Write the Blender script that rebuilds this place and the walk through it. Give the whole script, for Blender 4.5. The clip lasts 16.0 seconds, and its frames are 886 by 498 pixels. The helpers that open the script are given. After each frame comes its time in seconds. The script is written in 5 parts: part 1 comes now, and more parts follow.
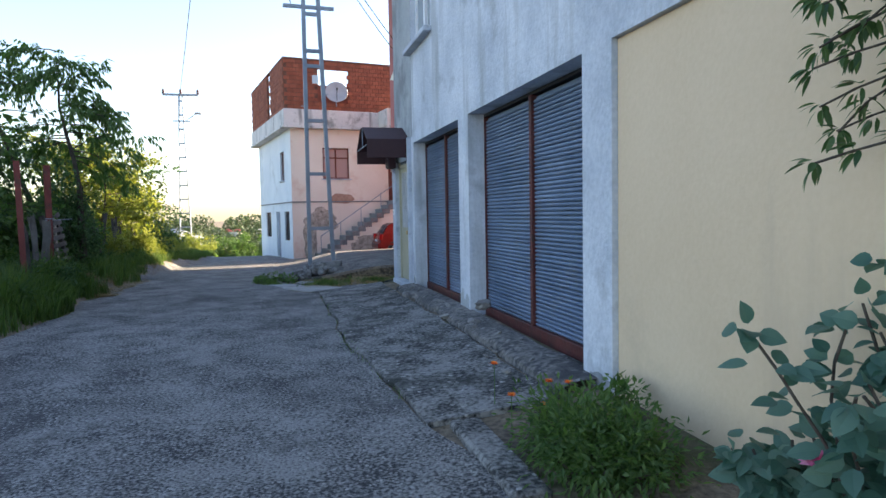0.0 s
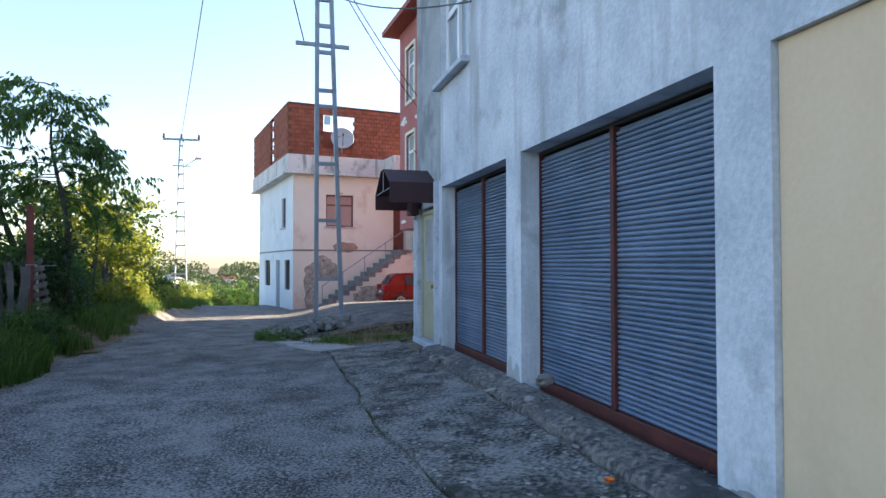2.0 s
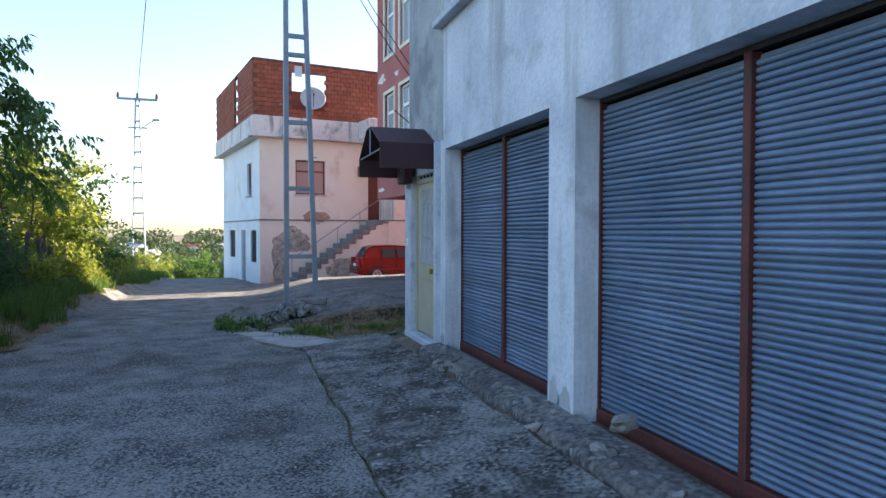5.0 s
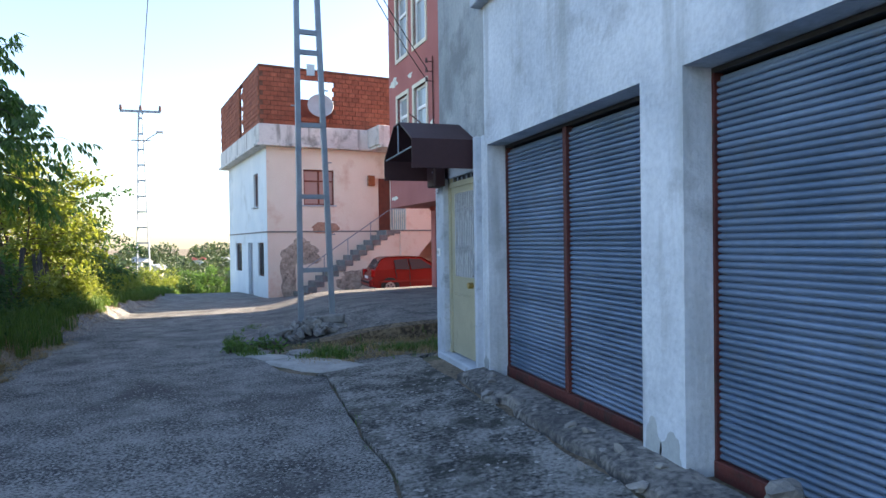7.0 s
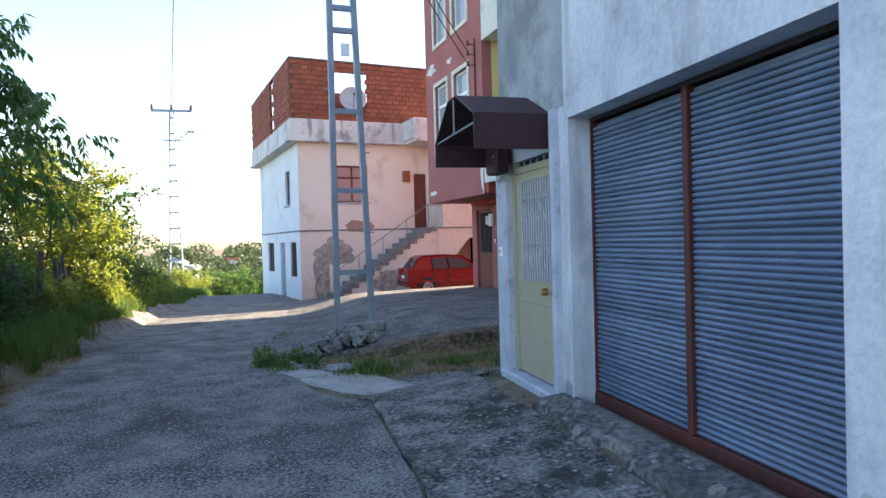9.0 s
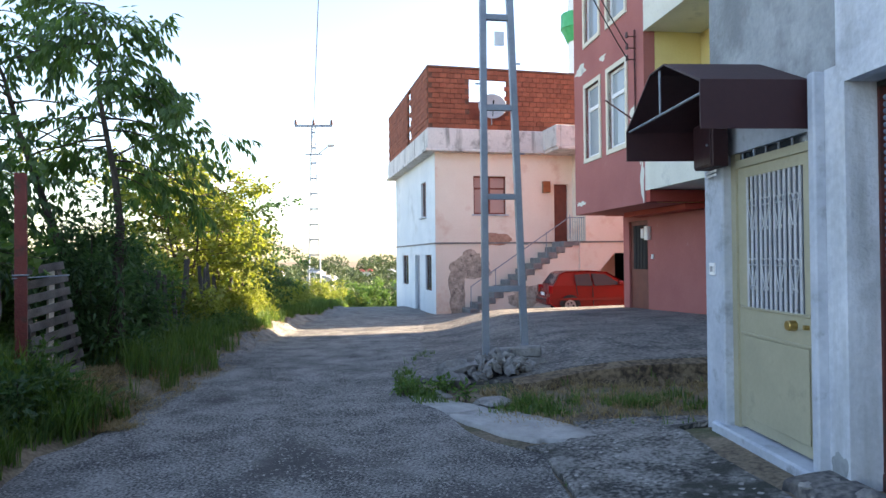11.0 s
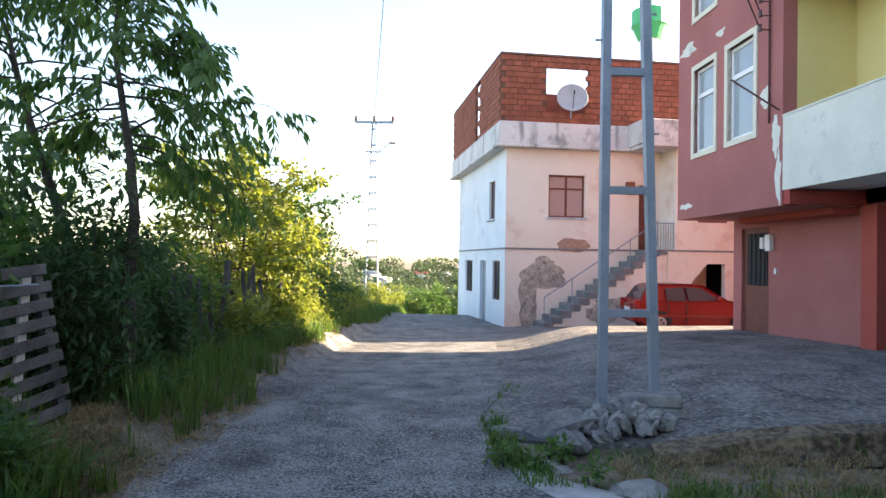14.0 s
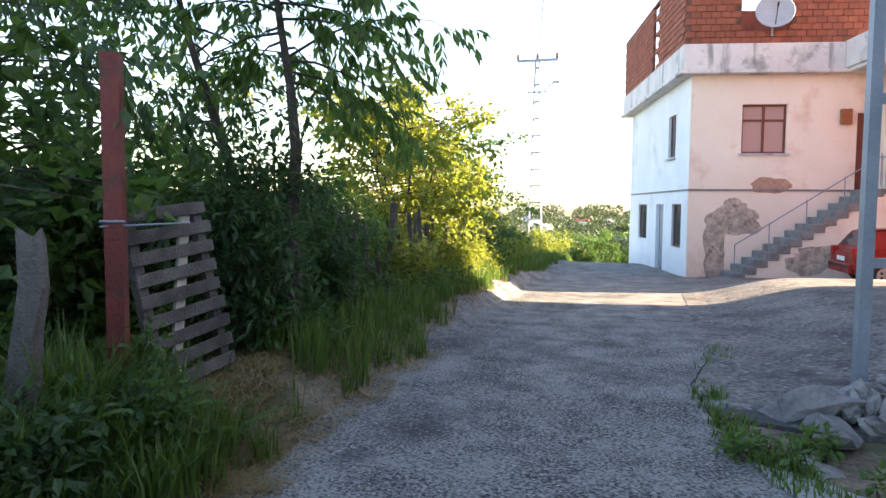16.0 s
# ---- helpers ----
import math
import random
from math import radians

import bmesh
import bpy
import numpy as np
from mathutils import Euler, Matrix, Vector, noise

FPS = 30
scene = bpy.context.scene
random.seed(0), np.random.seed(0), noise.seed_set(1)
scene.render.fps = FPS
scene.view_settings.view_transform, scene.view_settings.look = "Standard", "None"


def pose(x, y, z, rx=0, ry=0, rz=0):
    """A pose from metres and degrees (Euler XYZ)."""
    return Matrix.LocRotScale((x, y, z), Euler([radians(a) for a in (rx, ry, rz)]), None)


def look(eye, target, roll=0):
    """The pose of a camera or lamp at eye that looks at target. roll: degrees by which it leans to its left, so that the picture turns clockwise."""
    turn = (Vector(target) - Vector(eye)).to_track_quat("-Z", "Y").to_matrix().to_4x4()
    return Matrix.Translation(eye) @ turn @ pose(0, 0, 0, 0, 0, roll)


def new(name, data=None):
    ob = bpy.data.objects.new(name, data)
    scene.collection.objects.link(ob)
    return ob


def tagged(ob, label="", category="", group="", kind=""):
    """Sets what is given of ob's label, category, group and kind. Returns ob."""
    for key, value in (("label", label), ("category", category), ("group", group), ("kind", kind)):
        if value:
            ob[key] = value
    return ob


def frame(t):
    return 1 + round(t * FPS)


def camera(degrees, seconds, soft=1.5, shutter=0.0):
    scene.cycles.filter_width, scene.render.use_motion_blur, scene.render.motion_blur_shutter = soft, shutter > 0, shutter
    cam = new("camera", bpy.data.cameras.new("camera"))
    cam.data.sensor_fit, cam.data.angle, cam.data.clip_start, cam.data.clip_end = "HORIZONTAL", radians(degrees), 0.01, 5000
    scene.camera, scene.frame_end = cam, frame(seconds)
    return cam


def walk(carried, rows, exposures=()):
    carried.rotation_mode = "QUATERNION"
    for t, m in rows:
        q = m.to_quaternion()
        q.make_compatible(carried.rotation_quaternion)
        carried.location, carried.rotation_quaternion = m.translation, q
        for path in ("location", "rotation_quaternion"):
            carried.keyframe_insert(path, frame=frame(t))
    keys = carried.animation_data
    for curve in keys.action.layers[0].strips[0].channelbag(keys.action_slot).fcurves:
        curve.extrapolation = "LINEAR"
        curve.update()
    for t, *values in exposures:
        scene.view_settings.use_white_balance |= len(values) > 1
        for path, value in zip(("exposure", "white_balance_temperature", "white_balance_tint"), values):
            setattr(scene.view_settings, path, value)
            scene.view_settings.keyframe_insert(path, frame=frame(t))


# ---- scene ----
cam = camera(68.3, 16.0)

EXPOSURES = [(0, 2.25, 6600, 16), (3.5, 2.15, 6150, 14), (9, 2.45, 6500, 16), (12.2, 2.6, 6900, 17), (14, 2.65, 6900, 17), (16, 2.88, 7100, 18)]

PATH = [
    (0, (-0.142, 0.246, 1.681), (0.355, 2.181, 1.572), -1.0),
    (0.5, (-0.187, 0.602, 1.647), (0.03, 2.588, 1.557), -0.8),
    (1, (-0.131, 1.035, 1.621), (0.078, 3.023, 1.548), 0.3),
    (1.5, (-0.293, 1.283, 1.691), (0.183, 3.225, 1.703), 1.0),
    (2, (-0.342, 1.558, 1.72), (0.171, 3.49, 1.764), -0.1),
    (2.5, (-0.346, 1.838, 1.725), (-0.034, 3.81, 1.841), -0.1),
    (3, (-0.344, 2.16, 1.733), (0.135, 4.101, 1.75), 0.6),
    (3.5, (-0.43, 2.453, 1.764), (0.164, 4.363, 1.723), 0.4),
    (3.7, (-0.456, 2.546, 1.785), (0.128, 4.457, 1.703), 1.0),
    (5.8, (-0.163, 3.878, 1.883), (0.438, 5.786, 1.883), -0.8),
    (6, (-0.174, 3.943, 1.864), (0.368, 5.868, 1.886), -0.0),
    (6.5, (-0.23, 4.236, 1.816), (0.376, 6.142, 1.829), 2.1),
    (7, (-0.334, 4.519, 1.858), (0.256, 6.429, 1.834), -0.8),
    (7.5, (-0.293, 4.899, 1.854), (0.079, 6.864, 1.834), -1.7),
    (8, (-0.233, 5.178, 1.838), (0.345, 7.091, 1.753), 0.4),
    (8.5, (-0.276, 5.51, 1.891), (0.471, 7.364, 1.835), -0.9),
    (9, (-0.284, 5.812, 1.866), (0.215, 7.749, 1.836), -1.5),
    (9.2, (-0.258, 6.013, 1.88), (0.064, 7.987, 1.844), -2.9),
    (11.3, (-0.557, 7.362, 1.845), (-0.471, 9.36, 1.884), -0.4),
    (11.5, (-0.616, 7.528, 1.849), (-0.582, 9.527, 1.897), -0.4),
    (12, (-0.703, 7.874, 1.854), (-0.962, 9.857, 1.862), -2.4),
    (12.5, (-0.747, 8.268, 1.774), (-0.878, 10.264, 1.782), 0.4),
    (13, (-0.755, 8.569, 1.842), (-0.448, 10.545, 1.894), 1.6),
    (13.2, (-0.792, 8.694, 1.907), (-0.369, 10.649, 1.923), 0.5),
    (13.5, (-0.838, 8.982, 1.935), (-0.442, 10.943, 1.917), 0.8),
    (14, (-0.882, 9.374, 1.916), (-0.932, 11.373, 1.948), 0.9),
    (14.5, (-1.009, 9.589, 1.893), (-1.328, 11.562, 1.825), 0.7),
    (15, (-1.229, 9.918, 1.878), (-1.613, 11.879, 1.816), -0.3),
    (15.5, (-1.227, 10.1, 1.877), (-1.757, 12.027, 1.803), -1.2),
    (16, (-1.26, 10.4, 1.815), (-1.785, 12.325, 1.681), 0.4),
]
walk(cam, [(t, look(eye, target, roll)) for t, eye, target, roll in PATH], EXPOSURES)

# ---- world, sun, exposure ----
SUN_AZ, SUN_EL = 16.0, 22.0
world = bpy.data.worlds.new("sky")
scene.world = world
world.use_nodes = True
wn = world.node_tree.nodes
sky = wn.new("ShaderNodeTexSky")
sky.sky_type, sky.sun_disc = "NISHITA", False
sky.sun_elevation, sky.sun_rotation = radians(SUN_EL), radians(90 - SUN_AZ)
sky.dust_density = 1.0
world.node_tree.links.new(sky.outputs[0], wn["Background"].inputs[0])
wn["Background"].inputs[1].default_value = 0.095
sun = new("sun", bpy.data.lights.new("sun", "SUN"))
sun.data.energy, sun.data.angle, sun.data.color = 5.0, radians(0.5), (1.0, 0.82, 0.58)
_d = Vector((math.cos(radians(SUN_EL)) * math.cos(radians(SUN_AZ)), math.cos(radians(SUN_EL)) * math.sin(radians(SUN_AZ)), math.sin(radians(SUN_EL))))
sun.matrix_world = look(_d * 100, (0, 0, 0))


# ---- materials ----
def surf(name, c1, c2, scale=3.0, rough=0.8, fine=40.0, bump=0.25, metal=0.0, mid=0.5, spread=0.25, stain=None, stain_scale=0.7, stain_at=0.62, per_object=0.0, speck=None, fine_share=0.45, streak=None):
    """Two colours mixed by coarse and fine noise, stained, with fine relief."""
    m = bpy.data.materials.new(name)
    m.use_nodes = True
    n, ln = m.node_tree.nodes, m.node_tree.links
    b = n["Principled BSDF"]
    geo = n.new("ShaderNodeNewGeometry")
    n1, n2 = n.new("ShaderNodeTexNoise"), n.new("ShaderNodeTexNoise")
    n1.inputs["Scale"].default_value, n1.inputs["Detail"].default_value = scale, 6
    n2.inputs["Scale"].default_value, n2.inputs["Detail"].default_value = fine, 4
    for k in (n1, n2):
        ln.new(geo.outputs["Position"], k.inputs["Vector"])
    add = n.new("ShaderNodeMath")
    add.operation = "MULTIPLY_ADD"
    ln.new(n2.outputs["Fac"], add.inputs[0])
    add.inputs[1].default_value = fine_share
    ln.new(n1.outputs["Fac"], add.inputs[2])
    even = n.new("ShaderNodeMath")
    even.operation = "MULTIPLY"
    ln.new(add.outputs[0], even.inputs[0])
    even.inputs[1].default_value = 1.45 / (1 + fine_share)
    ramp = n.new("ShaderNodeValToRGB")
    ramp.color_ramp.elements[0].position, ramp.color_ramp.elements[1].position = mid + 0.22 - spread, mid + 0.22 + spread
    ramp.color_ramp.elements[0].color, ramp.color_ramp.elements[1].color = (*c1, 1), (*c2, 1)
    ln.new(even.outputs[0], ramp.inputs[0])
    col = ramp.outputs[0]
    if stain:
        n3 = n.new("ShaderNodeTexNoise")
        n3.inputs["Scale"].default_value, n3.inputs["Detail"].default_value = stain_scale, 8
        n3.inputs["Roughness"].default_value = 0.65
        ln.new(geo.outputs["Position"], n3.inputs["Vector"])
        r3 = n.new("ShaderNodeValToRGB")
        r3.color_ramp.elements[0].position, r3.color_ramp.elements[1].position = stain_at - 0.06, stain_at + 0.06
        ln.new(n3.outputs["Fac"], r3.inputs[0])
        mx = n.new("ShaderNodeMix")
        mx.data_type = "RGBA"
        ln.new(r3.outputs[0], mx.inputs[0])
        ln.new(col, mx.inputs[6])
        mx.inputs[7].default_value = (*stain, 1)
        col = mx.outputs[2]
    if streak:
        mp = n.new("ShaderNodeMapping")
        mp.inputs["Scale"].default_value = (streak[1], streak[1], streak[1] * 0.12)
        ln.new(geo.outputs["Position"], mp.inputs["Vector"])
        n5 = n.new("ShaderNodeTexNoise")
        n5.inputs["Scale"].default_value, n5.inputs["Detail"].default_value = 1.0, 7
        n5.inputs["Roughness"].default_value = 0.6
        ln.new(mp.outputs[0], n5.inputs["Vector"])
        r5 = n.new("ShaderNodeValToRGB")
        r5.color_ramp.elements[0].position, r5.color_ramp.elements[1].position = streak[2], streak[2] + 0.16
        ln.new(n5.outputs["Fac"], r5.inputs[0])
        mx = n.new("ShaderNodeMix")
        mx.data_type = "RGBA"
        ln.new(r5.outputs[0], mx.inputs[0])
        ln.new(col, mx.inputs[6])
        mx.inputs[7].default_value = (*streak[0], 1)
        col = mx.outputs[2]
    if speck:
        v = n.new("ShaderNodeTexVoronoi")
        v.inputs["Scale"].default_value = speck[1]
        ln.new(geo.outputs["Position"], v.inputs["Vector"])
        sv = n.new("ShaderNodeSeparateColor")
        ln.new(v.outputs["Color"], sv.inputs[0])
        r4 = n.new("ShaderNodeValToRGB")
        r4.color_ramp.elements[0].position, r4.color_ramp.elements[1].position = speck[2], min(1.0, speck[2] + 0.12)
        ln.new(sv.outputs[0], r4.inputs[0])
        mx = n.new("ShaderNodeMix")
        mx.data_type = "RGBA"
        ln.new(r4.outputs[0], mx.inputs[0])
        ln.new(col, mx.inputs[6])
        mx.inputs[7].default_value = (*speck[0], 1)
        col = mx.outputs[2]
    if per_object:
        oi = n.new("ShaderNodeObjectInfo")
        gi = n.new("ShaderNodeNewGeometry")
        sm = n.new("ShaderNodeMath")
        sm.operation = "ADD"
        ln.new(oi.outputs["Random"], sm.inputs[0])
        ln.new(gi.outputs["Random Per Island"], sm.inputs[1])
        fr = n.new("ShaderNodeMath")
        fr.operation = "FRACT"
        ln.new(sm.outputs[0], fr.inputs[0])
        mr = n.new("ShaderNodeMapRange")
        mr.inputs[3].default_value, mr.inputs[4].default_value = 1 - per_object, 1 + per_object
        ln.new(fr.outputs[0], mr.inputs[0])
        hs = n.new("ShaderNodeHueSaturation")
        ln.new(mr.outputs[0], hs.inputs["Value"])
        ln.new(col, hs.inputs["Color"])
        col = hs.outputs[0]
    ln.new(col, b.inputs["Base Color"])
    b.inputs["Roughness"].default_value, b.inputs["Metallic"].default_value = rough, metal
    if bump:
        bp = n.new("ShaderNodeBump")
        bp.inputs["Strength"].default_value, bp.inputs["Distance"].default_value = bump, 0.02
        ln.new(n2.outputs["Fac"], bp.inputs["Height"])
        ln.new(bp.outputs[0], b.inputs["Normal"])
    return m


def leafy(name, c1, c2, through_light=0.35):
    """Leaves: varied per leaf, with light coming through."""
    m = bpy.data.materials.new(name)
    m.use_nodes = True
    n, ln = m.node_tree.nodes, m.node_tree.links
    b = n["Principled BSDF"]
    gi = n.new("ShaderNodeNewGeometry")
    ramp = n.new("ShaderNodeValToRGB")
    ramp.color_ramp.elements[0].color, ramp.color_ramp.elements[1].color = (*c1, 1), (*c2, 1)
    ln.new(gi.outputs["Random Per Island"], ramp.inputs[0])
    ln.new(ramp.outputs[0], b.inputs["Base Color"])
    b.inputs["Roughness"].default_value = 0.5
    tr = n.new("ShaderNodeBsdfTranslucent")
    hs = n.new("ShaderNodeHueSaturation")
    hs.inputs["Saturation"].default_value, hs.inputs["Value"].default_value = 1.15, 2.0
    hs.inputs["Hue"].default_value = 0.485
    ln.new(ramp.outputs[0], hs.inputs["Color"])
    ln.new(hs.outputs[0], tr.inputs[0])
    mix = n.new("ShaderNodeMixShader")
    mix.inputs[0].default_value = through_light
    ln.new(b.outputs[0], mix.inputs[1])
    ln.new(tr.outputs[0], mix.inputs[2])
    ln.new(mix.outputs[0], n["Material Output"].inputs[0])
    return m


ASPHALT = surf("asphalt", (0.026, 0.028, 0.031), (0.26, 0.257, 0.247), 2.4, 0.85, 46, 1.0, spread=0.115, fine_share=1.9, stain=(0.048, 0.048, 0.05), stain_scale=0.55, stain_at=0.60, speck=((0.34, 0.335, 0.32), 62, 0.87))
CONCRETE = surf("worn_concrete", (0.022, 0.024, 0.024), (0.27, 0.265, 0.25), 3.4, 0.9, 30, 1.0, spread=0.13, fine_share=1.2, stain=(0.03, 0.034, 0.028), stain_scale=1.3, stain_at=0.56, speck=((0.38, 0.37, 0.35), 34, 0.945))
FORECOURT = surf("forecourt_concrete", (0.055, 0.056, 0.058), (0.25, 0.235, 0.215), 2.0, 0.9, 20, 1.0, spread=0.14, fine_share=1.2, stain=(0.05, 0.05, 0.052), stain_scale=1.0, stain_at=0.56, speck=((0.3, 0.29, 0.27), 24, 0.95))
CEMENT = surf("fresh_cement", (0.28, 0.28, 0.275), (0.46, 0.455, 0.44), 4, 0.9, 24, 0.6, stain=(0.2, 0.2, 0.195), stain_scale=3, stain_at=0.62)
DIRT = surf("dirt", (0.07, 0.055, 0.038), (0.25, 0.20, 0.14), 2.2, 0.95, 26, 1.0, spread=0.18, fine_share=0.9, stain=(0.06, 0.07, 0.026), stain_scale=0.9, stain_at=0.57)
EARTHCUT = surf("cut_earth", (0.05, 0.036, 0.024), (0.22, 0.165, 0.105), 5, 0.95, 18, 1.0, spread=0.14, fine_share=1.1)
WHITEWASH = surf("whitewashed_plaster", (0.43, 0.48, 0.54), (0.68, 0.72, 0.77), 1.2, 0.9, 26, 0.6, spread=0.2, stain=(0.33, 0.36, 0.39), stain_scale=1.1, stain_at=0.64, streak=((0.34, 0.37, 0.39), 2.2, 0.54))
GREYPLASTER = surf("bare_grey_plaster", (0.27, 0.30, 0.32), (0.44, 0.47, 0.48), 1.6, 0.95, 26, 0.5, stain=(0.22, 0.24, 0.25), stain_scale=1.1, stain_at=0.58, streak=((0.20, 0.215, 0.22), 2.0, 0.56))
BEIGE = surf("cream_plaster", (0.62, 0.475, 0.31), (0.70, 0.55, 0.375), 0.8, 0.85, 30, 0.15, stain=(0.56, 0.44, 0.30), stain_scale=0.6, stain_at=0.64, streak=((0.54, 0.42, 0.29), 1.6, 0.6))
SHUTTER = surf("shutter_steel", (0.10, 0.155, 0.24), (0.18, 0.245, 0.35), 1.5, 0.5, 25, 0.1, metal=0.25, stain=(0.15, 0.19, 0.25), stain_scale=2.2, stain_at=0.62, per_object=0.14)
RUSTRED = surf("red_oxide_paint", (0.06, 0.014, 0.013), (0.115, 0.027, 0.022), 5, 0.65, 40, 0.3, stain=(0.045, 0.024, 0.02), stain_scale=6, stain_at=0.58)
POSTRED = surf("red_post_paint", (0.13, 0.02, 0.016), (0.20, 0.038, 0.028), 5, 0.6, 40, 0.3, stain=(0.08, 0.035, 0.024), stain_scale=6, stain_at=0.6)
MAROON = surf("maroon_sheet", (0.026, 0.006, 0.010), (0.042, 0.012, 0.016), 2, 0.6, 20, 0.15)
DOORCREAM = surf("cream_door_paint", (0.36, 0.34, 0.24), (0.43, 0.41, 0.29), 3, 0.5, 30, 0.08, stain=(0.31, 0.29, 0.21), stain_scale=3, stain_at=0.66)
FRAMEWHITE = surf("white_paint", (0.36, 0.41, 0.48), (0.54, 0.59, 0.66), 3, 0.7, 25, 0.2, stain=(0.27, 0.30, 0.34), stain_scale=4, stain_at=0.62)
PINK = surf("pink_plaster", (0.76, 0.67, 0.57), (0.84, 0.76, 0.67), 0.7, 0.9, 20, 0.25, stain=(0.70, 0.55, 0.45), stain_scale=0.8, stain_at=0.6)
BLUEWHITE = surf("pale_blue_plaster", (0.62, 0.69, 0.74), (0.75, 0.80, 0.83), 0.8, 0.9, 20, 0.25, stain=(0.55, 0.60, 0.62), stain_scale=0.6, stain_at=0.62)
SLABWHITE = surf("stained_eave_concrete", (0.52, 0.53, 0.53), (0.72, 0.70, 0.68), 1.1, 0.95, 14, 0.4, stain=(0.30, 0.30, 0.29), stain_scale=1.4, stain_at=0.63, streak=((0.17, 0.172, 0.165), 2.6, 0.55))
BRICK = surf("hollow_brick", (0.22, 0.065, 0.038), (0.33, 0.105, 0.06), 3, 0.9, 40, 0.5, per_object=0.16)
MORTAR = surf("brick_mortar", (0.10, 0.045, 0.03), (0.2, 0.10, 0.07), 6, 0.95, 40, 0.5)
RUBBLEWALL = surf("exposed_rubble", (0.27, 0.235, 0.20), (0.54, 0.47, 0.40), 4.5, 0.95, 14, 1.0, spread=0.18, stain=(0.15, 0.13, 0.115), stain_scale=5, stain_at=0.6)
RED = surf("rose_red_plaster", (0.34, 0.115, 0.105), (0.42, 0.155, 0.14), 0.8, 0.9, 25, 0.3, stain=(0.5, 0.3, 0.28), stain_scale=1.2, stain_at=0.72)
DARKRED = surf("dark_red_plaster", (0.36, 0.06, 0.045), (0.44, 0.085, 0.06), 0.9, 0.85, 25, 0.25)
YELLOW = surf("yellow_plaster", (0.70, 0.58, 0.24), (0.76, 0.65, 0.30), 0.8, 0.9, 25, 0.2)
PALEPLASTER = surf("pale_parapet_plaster", (0.62, 0.63, 0.55), (0.74, 0.74, 0.66), 1.4, 0.9, 20, 0.3, stain=(0.50, 0.51, 0.47), stain_scale=1.5, stain_at=0.63)
GALV = surf("grey_painted_steel", (0.20, 0.24, 0.29), (0.30, 0.34, 0.39), 3, 0.55, 30, 0.15, metal=0.3)
STEPCON = surf("step_concrete", (0.14, 0.145, 0.15), (0.26, 0.26, 0.26), 4, 0.9, 30, 0.4)
BROWNPAINT = surf("brown_window_paint", (0.13, 0.035, 0.025), (0.19, 0.055, 0.035), 5, 0.6, 40, 0.2)
# Near-black: the shade of unlit rooms is put into this colour.
DARK = surf("unlit_room_black", (0.01, 0.01, 0.012), (0.02, 0.02, 0.022), 3, 0.8, 20, 0)
CURTAIN = surf("curtain_cloth", (0.45, 0.34, 0.30), (0.58, 0.46, 0.41), 6, 0.95, 50, 0.3)
PVC = surf("white_pvc", (0.78, 0.79, 0.80), (0.82, 0.83, 0.84), 3, 0.4, 40, 0)
CREAMTRIM = surf("cream_window_trim", (0.66, 0.61, 0.49), (0.74, 0.70, 0.58), 3, 0.8, 30, 0.1)
WOODGREY = surf("weathered_wood", (0.05, 0.045, 0.04), (0.17, 0.155, 0.14), 4, 0.9, 60, 0.6, per_object=0.22)
WOODORANGE = surf("varnished_wood", (0.20, 0.062, 0.026), (0.33, 0.115, 0.045), 4, 0.45, 60, 0.2)
BARK = surf("bark", (0.045, 0.036, 0.028), (0.11, 0.09, 0.07), 9, 0.95, 50, 0.9)
STONE = surf("grey_stone", (0.12, 0.12, 0.12), (0.32, 0.31, 0.295), 5, 0.9, 30, 0.7, per_object=0.28)
CARRED = surf("red_car_paint", (0.22, 0.010, 0.010), (0.26, 0.013, 0.012), 2, 0.22, 20, 0)
BLACKPLASTIC = surf("black_plastic", (0.018, 0.018, 0.02), (0.03, 0.03, 0.032), 8, 0.6, 50, 0.1)
RUBBER = surf("tyre_rubber", (0.015, 0.015, 0.015), (0.03, 0.03, 0.03), 9, 0.85, 50, 0.2)
ALLOY = surf("wheel_silver", (0.45, 0.45, 0.46), (0.6, 0.6, 0.6), 6, 0.35, 40, 0.05, metal=0.8)
GREENPAINT = surf("green_minaret_paint", (0.03, 0.36, 0.13), (0.05, 0.45, 0.18), 2, 0.5, 10, 0.1)
CERAMIC = surf("brown_insulator", (0.06, 0.03, 0.025), (0.1, 0.05, 0.04), 9, 0.25, 50, 0)
BRASS = surf("brass", (0.45, 0.32, 0.12), (0.55, 0.4, 0.16), 9, 0.35, 40, 0.05, metal=0.9)
ROOFTILE = surf("roof_sheet", (0.26, 0.06, 0.045), (0.36, 0.09, 0.06), 3, 0.7, 20, 0.2)
DISHGREY = surf("dish_paint", (0.34, 0.34, 0.35), (0.44, 0.44, 0.45), 4, 0.5, 30, 0.05)


def glass_like(name, tint, rough=0.08):
    m = bpy.data.materials.new(name)
    m.use_nodes = True
    b = m.node_tree.nodes["Principled BSDF"]
    b.inputs["Base Color"].default_value = (*tint, 1)
    b.inputs["Roughness"].default_value = rough
    b.inputs["IOR"].default_value = 1.5
    b.inputs["Specular IOR Level"].default_value = 0.6
    return m


